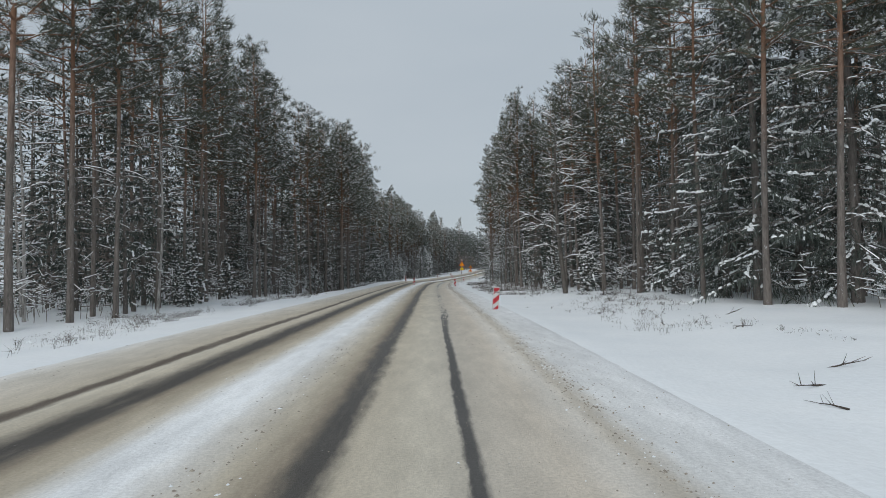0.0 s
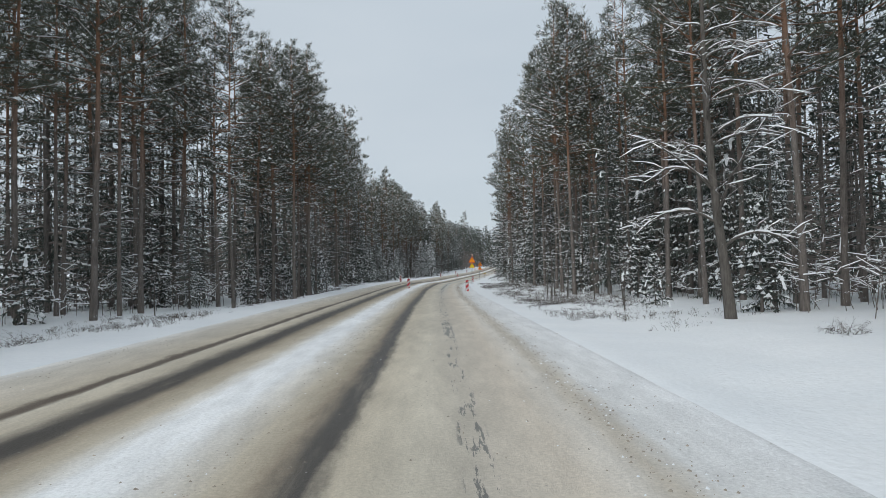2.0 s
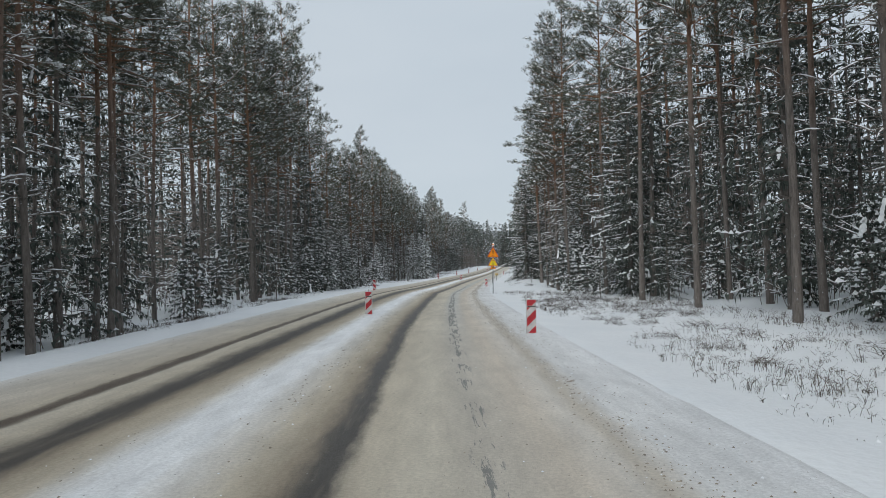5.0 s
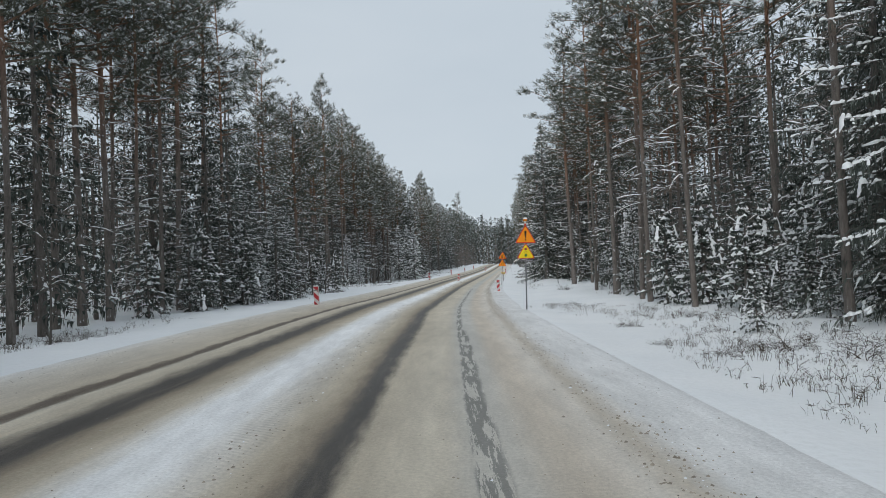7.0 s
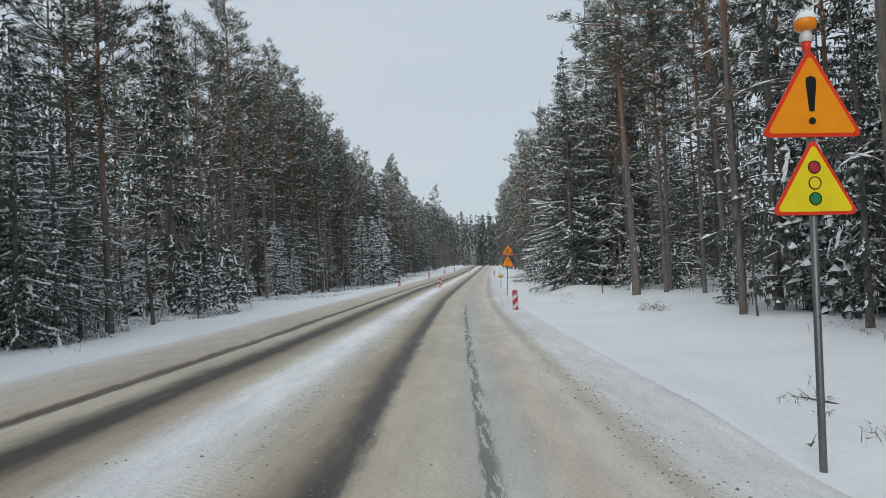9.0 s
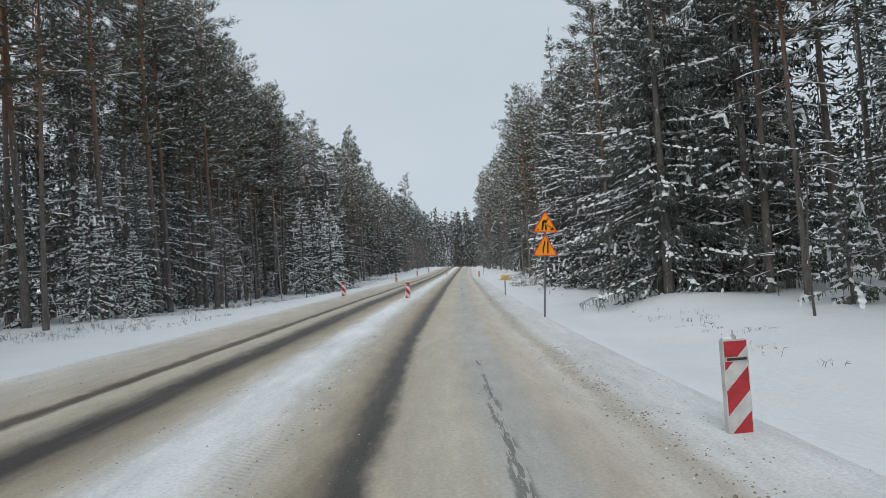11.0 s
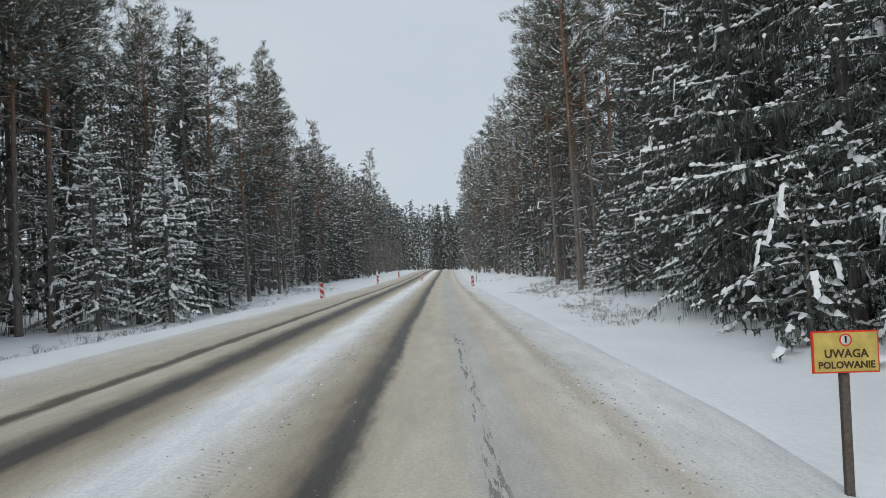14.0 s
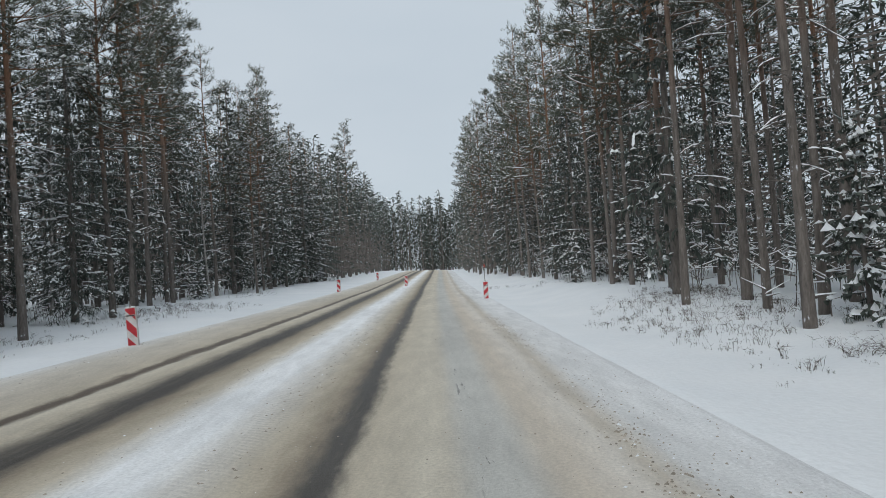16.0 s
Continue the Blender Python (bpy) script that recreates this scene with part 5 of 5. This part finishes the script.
for mirror, u, y, turn, lean in BOARDS:
    src = falling if mirror else rising
    dz = 0.03 if -8.2 < u < 3.5 else 0.0
    m = Matrix.Translation(place(u, y, dz)) @ Euler((radians(rnd(-3, 3)), radians(lean), -heading(y) + radians(turn))).to_matrix().to_4x4() @ Matrix.Scale(1.1, 4)
    if first[mirror]:
        first[mirror] = False
        src.matrix_basis = m
    else:
        put_copy(src, m)

# a thin delineator pole far ahead
pole = tagged(new("snow_pole"), "thin wooden snow pole standing in the verge", "pole")
s = Shape()
s.tube([Vector((0, 0, -0.3)), Vector((0.02, 0, 2.1))], [0.03, 0.02], 8)
part("shaft", s, OLD_WOOD, pole)
s = Shape()
s.tube([Vector((0.018, 0, 1.85)), Vector((0.02, 0, 2.12))], [0.034, 0.034], 8)
part("cap", s, SIGN_RED, pole)
stand(pole, 4.2, 262)

# ---------------------------------------------------------------- small growth and debris on the verges
random.seed(31)


def sapling_shapes(h, n):
    st, tw, sn = Shape(), Shape(), Shape()
    pts, rad = stem(h, 0.035, 0.04, 6, 0.06)
    st.tube(pts, rad, 6)
    for _ in range(n):
        q = along(pts, rnd(0.35, 1.0))
        line = limb_line(q, rnd(0, 6.28), rnd(0.4, 1.3), rnd(0.1, 0.9), rnd(-0.5, 0), 4, 0.12)
        tw.tube(line, [0.012, 0.010, 0.008, 0.005, 0.002], 3, cap=False)
        for _ in range(3):
            a = along(line, rnd(0.3, 1))
            tw.face([a, a + Vector((0, 0, 0.012)), a + turn_to(rnd(0, 6.28), rnd(0, 0.8)) * rnd(0.2, 0.5)])
        if rnd(0, 1) < 0.8:
            snow_chain(sn, line, 0.1, 0.98, 5, 0.016, 0.024, 0.2)
    return st, tw, sn


def sapling(h, n):
    root = tagged(new("sapling"), "thin bare sapling with a dark stem and snowy twigs", "sapling", group="saplings at the forest edge")
    st, tw, sn = sapling_shapes(h, n)
    part("stem", st, BARE_BARK, root)
    tagged(part("brushwood", tw, DARK_TWIG, root), kind="stuff")
    tagged(part("snow", sn, BOUGH_SNOW, root, "snow on the twigs"), kind="stuff")
    return root


saps = [sapling(4.0, 9), sapling(2.8, 11), sapling(4.8, 12)]
SAPLINGS = [(7.2, 68.9), (7.45, 68.7), (7.6, 68.4), (6.8, 65.3), (7.9, 66.0), (9.5, 65.7), (9.5, 59.7), (8.6, 56.4), (8.9, 70.5), (10.4, 40.0),
            (9.0, 104.0), (9.8, 139.0), (-13.0, 186.0), (-11.5, 194.2), (-12.8, 100.0), (8.9, 213.0), (-12.6, 150.4), (9.2, 160.0), (-12.0, 112.0), (-14.2, 60.0)]
for k, (u, y) in enumerate(SAPLINGS):
    m = Matrix.Translation(place(u, y)) @ Euler((rnd(-0.05, 0.05), rnd(-0.05, 0.05), rnd(0, 6.28))).to_matrix().to_4x4()
    src = saps[k % 3]
    if k < 3:
        src.matrix_basis = m
    else:
        copy_thing(src, m)


def bush():
    root = tagged(new("bush"), "leafless brown bush with snow caught in its twigs", "bush", group="bushes on the verge")
    st, sn = Shape(), Shape()
    for _ in range(46):
        az = rnd(0, 6.28)
        line = limb_line(Vector((rnd(-0.8, 0.8), rnd(-0.8, 0.8), -0.05)), az, rnd(0.25, 1.3) * rnd(0.5, 1.0), rnd(0.3, 1.5), rnd(-0.9, 0.3), 4, 0.5)
        st.tube(line, [0.012, 0.010, 0.007, 0.005, 0.002], 3, cap=False)
        for _ in range(5):
            q = along(line, rnd(0.3, 1))
            e = q + turn_to(az + rnd(-1.3, 1.3), rnd(0, 1)) * rnd(0.15, 0.5)
            st.face([q, q + Vector((0, 0, 0.012)), e])
        if rnd(0, 1) < 0.6:
            snow_chain(sn, line, 0.3, 1.0, 4, 0.014, 0.02, 0.3)
    tagged(part("brushwood", st, DARK_TWIG, root), kind="stuff")
    tagged(part("snow", sn, BOUGH_SNOW, root, "snow on the twigs"), kind="stuff")
    return root


bushes = [bush(), bush()]
BUSHES = [(10.7, 40.1, 0.55), (11.6, 41.5, 0.6), (9.8, 42.6, 0.5), (7.0, 63.5, 0.7), (7.8, 61.0, 0.6), (-12.4, 43.0, 0.6), (-12.9, 46.5, 0.7), (9.2, 79.0, 0.6), (7.6, 90.0, 0.6),
          (8.0, 94.0, 0.7), (7.1, 106.0, 0.6), (7.9, 104.0, 0.7), (-12.3, 152.0, 0.6), (9.6, 111.5, 0.8), (8.2, 145.0, 0.6), (7.8, 219.0, 0.5), (8.9, 218.0, 0.6), (-12.6, 73.0, 0.6),
          (-12.0, 98.0, 0.7), (-12.8, 222.0, 0.6)]
for _ in range(16):
    BUSHES.append((rnd(5.0, 8.6), rnd(60.5, 68.0), rnd(0.35, 0.62)))
for _ in range(46):
    y = rnd(50, 114)
    BUSHES.append((rnd(5.0, 9.6), y, rnd(0.22, 0.48)))
for _ in range(22):
    BUSHES.append((rnd(-14.0, -11.0), rnd(10, 160), rnd(0.2, 0.42)))
for k, (u, y, sc) in enumerate(BUSHES):
    m = Matrix.Translation(place(u, y)) @ Euler((0, 0, rnd(0, 6.28))).to_matrix().to_4x4() @ Matrix.Diagonal((sc * 1.15, sc * 1.15, sc * 0.9, 1))
    if k < 2:
        bushes[k].matrix_basis = m
    else:
        put_copy(bushes[k % 2], m)


def fallen_branch():
    root = tagged(new("fallen_branch"), "dark broken branch half sunk in the snow", "branch", group="fallen branches on the verge")
    s = Shape()
    line = limb_line(Vector((-0.35, 0, -0.02)), 0.2, 0.9, 0.15, -0.1, 4, 0.12)
    s.tube(line, [0.028, 0.024, 0.018, 0.012, 0.004], 5)
    for _ in range(4):
        q = along(line, rnd(0.3, 0.95))
        s.tube([q, q + turn_to(rnd(-1, 1), rnd(0.2, 1.1)) * rnd(0.15, 0.45)], [0.010, 0.003], 4)
    part("wood", s, DARK_TWIG, root)
    s = Shape()
    s.ridge([p + Vector((0, 0, 0.012)) for p in line[1:3]], [0.012, 0.008], [0.014, 0.008])
    part("snow", s, SNOW, root, "snow on the wood")
    return root


sticks = [fallen_branch(), fallen_branch(), fallen_branch()]
STICKS = [(5.8, 10.1), (5.3, 8.7), (7.1, 11.5), (8.6, 18.2), (7.2, 20.7), (4.9, 64.6), (4.4, 63.0), (6.3, 187.6), (5.8, 188.3), (7.7, 177.4), (8.0, 176.2), (5.4, 127.7),
          (3.9, 125.5), (-12.5, 150.0), (6.9, 186.0), (7.5, 174.0), (6.2, 214.0), (5.6, 31.0), (6.6, 47.0), (-10.8, 194.0), (7.4, 205.0), (-12.4, 189.0), (8.8, 27.0), (10.2, 22.5)]
for k, (u, y) in enumerate(STICKS):
    sc = rnd(0.35, 0.8)
    m = Matrix.Translation(place(u, y, 0.01)) @ Euler((0, rnd(-0.3, 0.1), rnd(0, 6.28))).to_matrix().to_4x4() @ Matrix.Diagonal((sc, sc, sc, 1))
    if k < 3:
        sticks[k].matrix_basis = m
    else:
        put_copy(sticks[k % 3], m)

# dry grass and weeds that stick out of the snow, in patches
random.seed(41)
weeds, weed_snow = Shape(), Shape()
made = 0
while made < 5200:
    y = rnd(2, 262)
    right = rnd(0, 1) < 0.62
    u = rnd(4.6, 11.5) if right else rnd(-15.0, -9.4)
    dense = noise.noise(Vector((u * 0.22, y * 0.085, 4.0))) + (0.30 if right and 50 < y < 118 else 0.0) + (0.22 if right and 203 < y < 245 and u > 6.2 else 0.0) + (0.38 if right and 202 < y < 213 and 5.2 < u < 7.6 else 0.0) - (0.35 if right and 138 < y < 201 else 0.0) + (0.32 if right and 25 < y < 40 and u > 6.5 else 0.0) + (0.16 if u < -11.5 else 0.0) - 0.05 * max(0, (6.5 - u) if right else (u + 11))
    if dense < rnd(0.05, 0.55):
        continue
    made += 1
    p = place(u, y)
    tall = rnd(0.06, 0.40) * rnd(0.5, 1.1)
    wide = rnd(0.05, 0.30)
    for _ in range(random.randint(3, 12)):
        q = p + Vector((rnd(-1, 1) * wide, rnd(-1, 1) * wide, -0.03))
        bow = Vector((rnd(-0.6, 0.6), rnd(-0.6, 0.6), 0)) * tall
        m = q + bow * 0.4 + Vector((0, 0, tall * rnd(0.4, 0.7)))
        e = q + bow * rnd(0.9, 1.6) + Vector((0, 0, tall * rnd(0.5, 1.1)))
        w = Vector((rnd(-1, 1), rnd(-1, 1), 0)).normalized() * rnd(0.002, 0.006)
        weeds.face([q - w, q + w, m + w * 0.7, m - w * 0.7])
        weeds.face([m - w * 0.7, m + w * 0.7, e])
        for _ in range(random.randint(0, 2)):
            f = m + Vector((rnd(-0.5, 0.5), rnd(-0.5, 0.5), rnd(0.0, 0.5))) * tall
            weeds.face([m, m + Vector((0, 0, 0.010)), f])
    if rnd(0, 1) < 0.3:
        cap_of_snow(weed_snow, p + Vector((rnd(-0.1, 0.1), rnd(-0.1, 0.1), rnd(0.0, 0.5) * tall)), rnd(0.02, 0.06), 0.03)
dry = tagged(new("dry_grass"), "dry brown grass and weeds sticking out of the snow", "grass", kind="stuff")
tagged(part("blades", weeds, DRY, dry), kind="stuff")
tagged(part("snow", weed_snow, SNOW, dry, "snow caught in the weeds"), kind="stuff")

# slush crumbs along the lanes
random.seed(51)
dark_crumbs, pale_crumbs = Shape(), Shape()


def crumb(s, p, r):
    i = len(s.v)
    s.v += [p + Vector((math.cos(a) * r * rnd(0.6, 1.2), math.sin(a) * r * rnd(0.6, 1.2), -0.2 * r)) for a in (0.3, 1.8, 3.4, 4.9)] + [p + Vector((rnd(-0.3, 0.3) * r, rnd(-0.3, 0.3) * r, r * rnd(0.3, 0.6)))]
    for k in range(4):
        s.f.append((i + k, i + (k + 1) % 4, i + 4))
        s.mi.append(0)


BELTS = [(1.98, 0.17, 0.34), (2.15, 0.42, 0.24), (-2.05, 0.20, 0.14), (-3.5, 0.16, 0.06), (-7.2, 0.5, 0.10), (2.9, 0.4, 0.04), (0.45, 0.5, 0.04), (-1.6, 0.4, 0.04)]
for _ in range(56000):
    k = rnd(0, 1)
    for c, w, share in BELTS:
        if k < share:
            break
        k -= share
    u = random.gauss(c, w)
    y = rnd(3, 232)
    if not -8.2 < u < 3.4 or noise.noise(Vector((c * 3, y * 0.12, 8.0))) < rnd(-0.6, 0.3):
        continue
    p = Vector((path_x(y) + u, y, road_height(u, y) + 0.002))
    crumb(dark_crumbs if rnd(0, 1) < 0.88 else pale_crumbs, p, 0.005 + 0.019 * rnd(0, 1) ** 2.2 * (1.45 if c in (1.98, -2.05) else 1.0))
loose = tagged(new("slush_crumbs"), "brown and white crumbs of frozen slush strewn along the lanes", "slush", kind="stuff")
tagged(part("dirty_crumbs", dark_crumbs, GRIT, loose, flat=False), kind="stuff")
tagged(part("snow_crumbs", pale_crumbs, SNOW, loose, "white crumbs of snow", flat=False), kind="stuff")
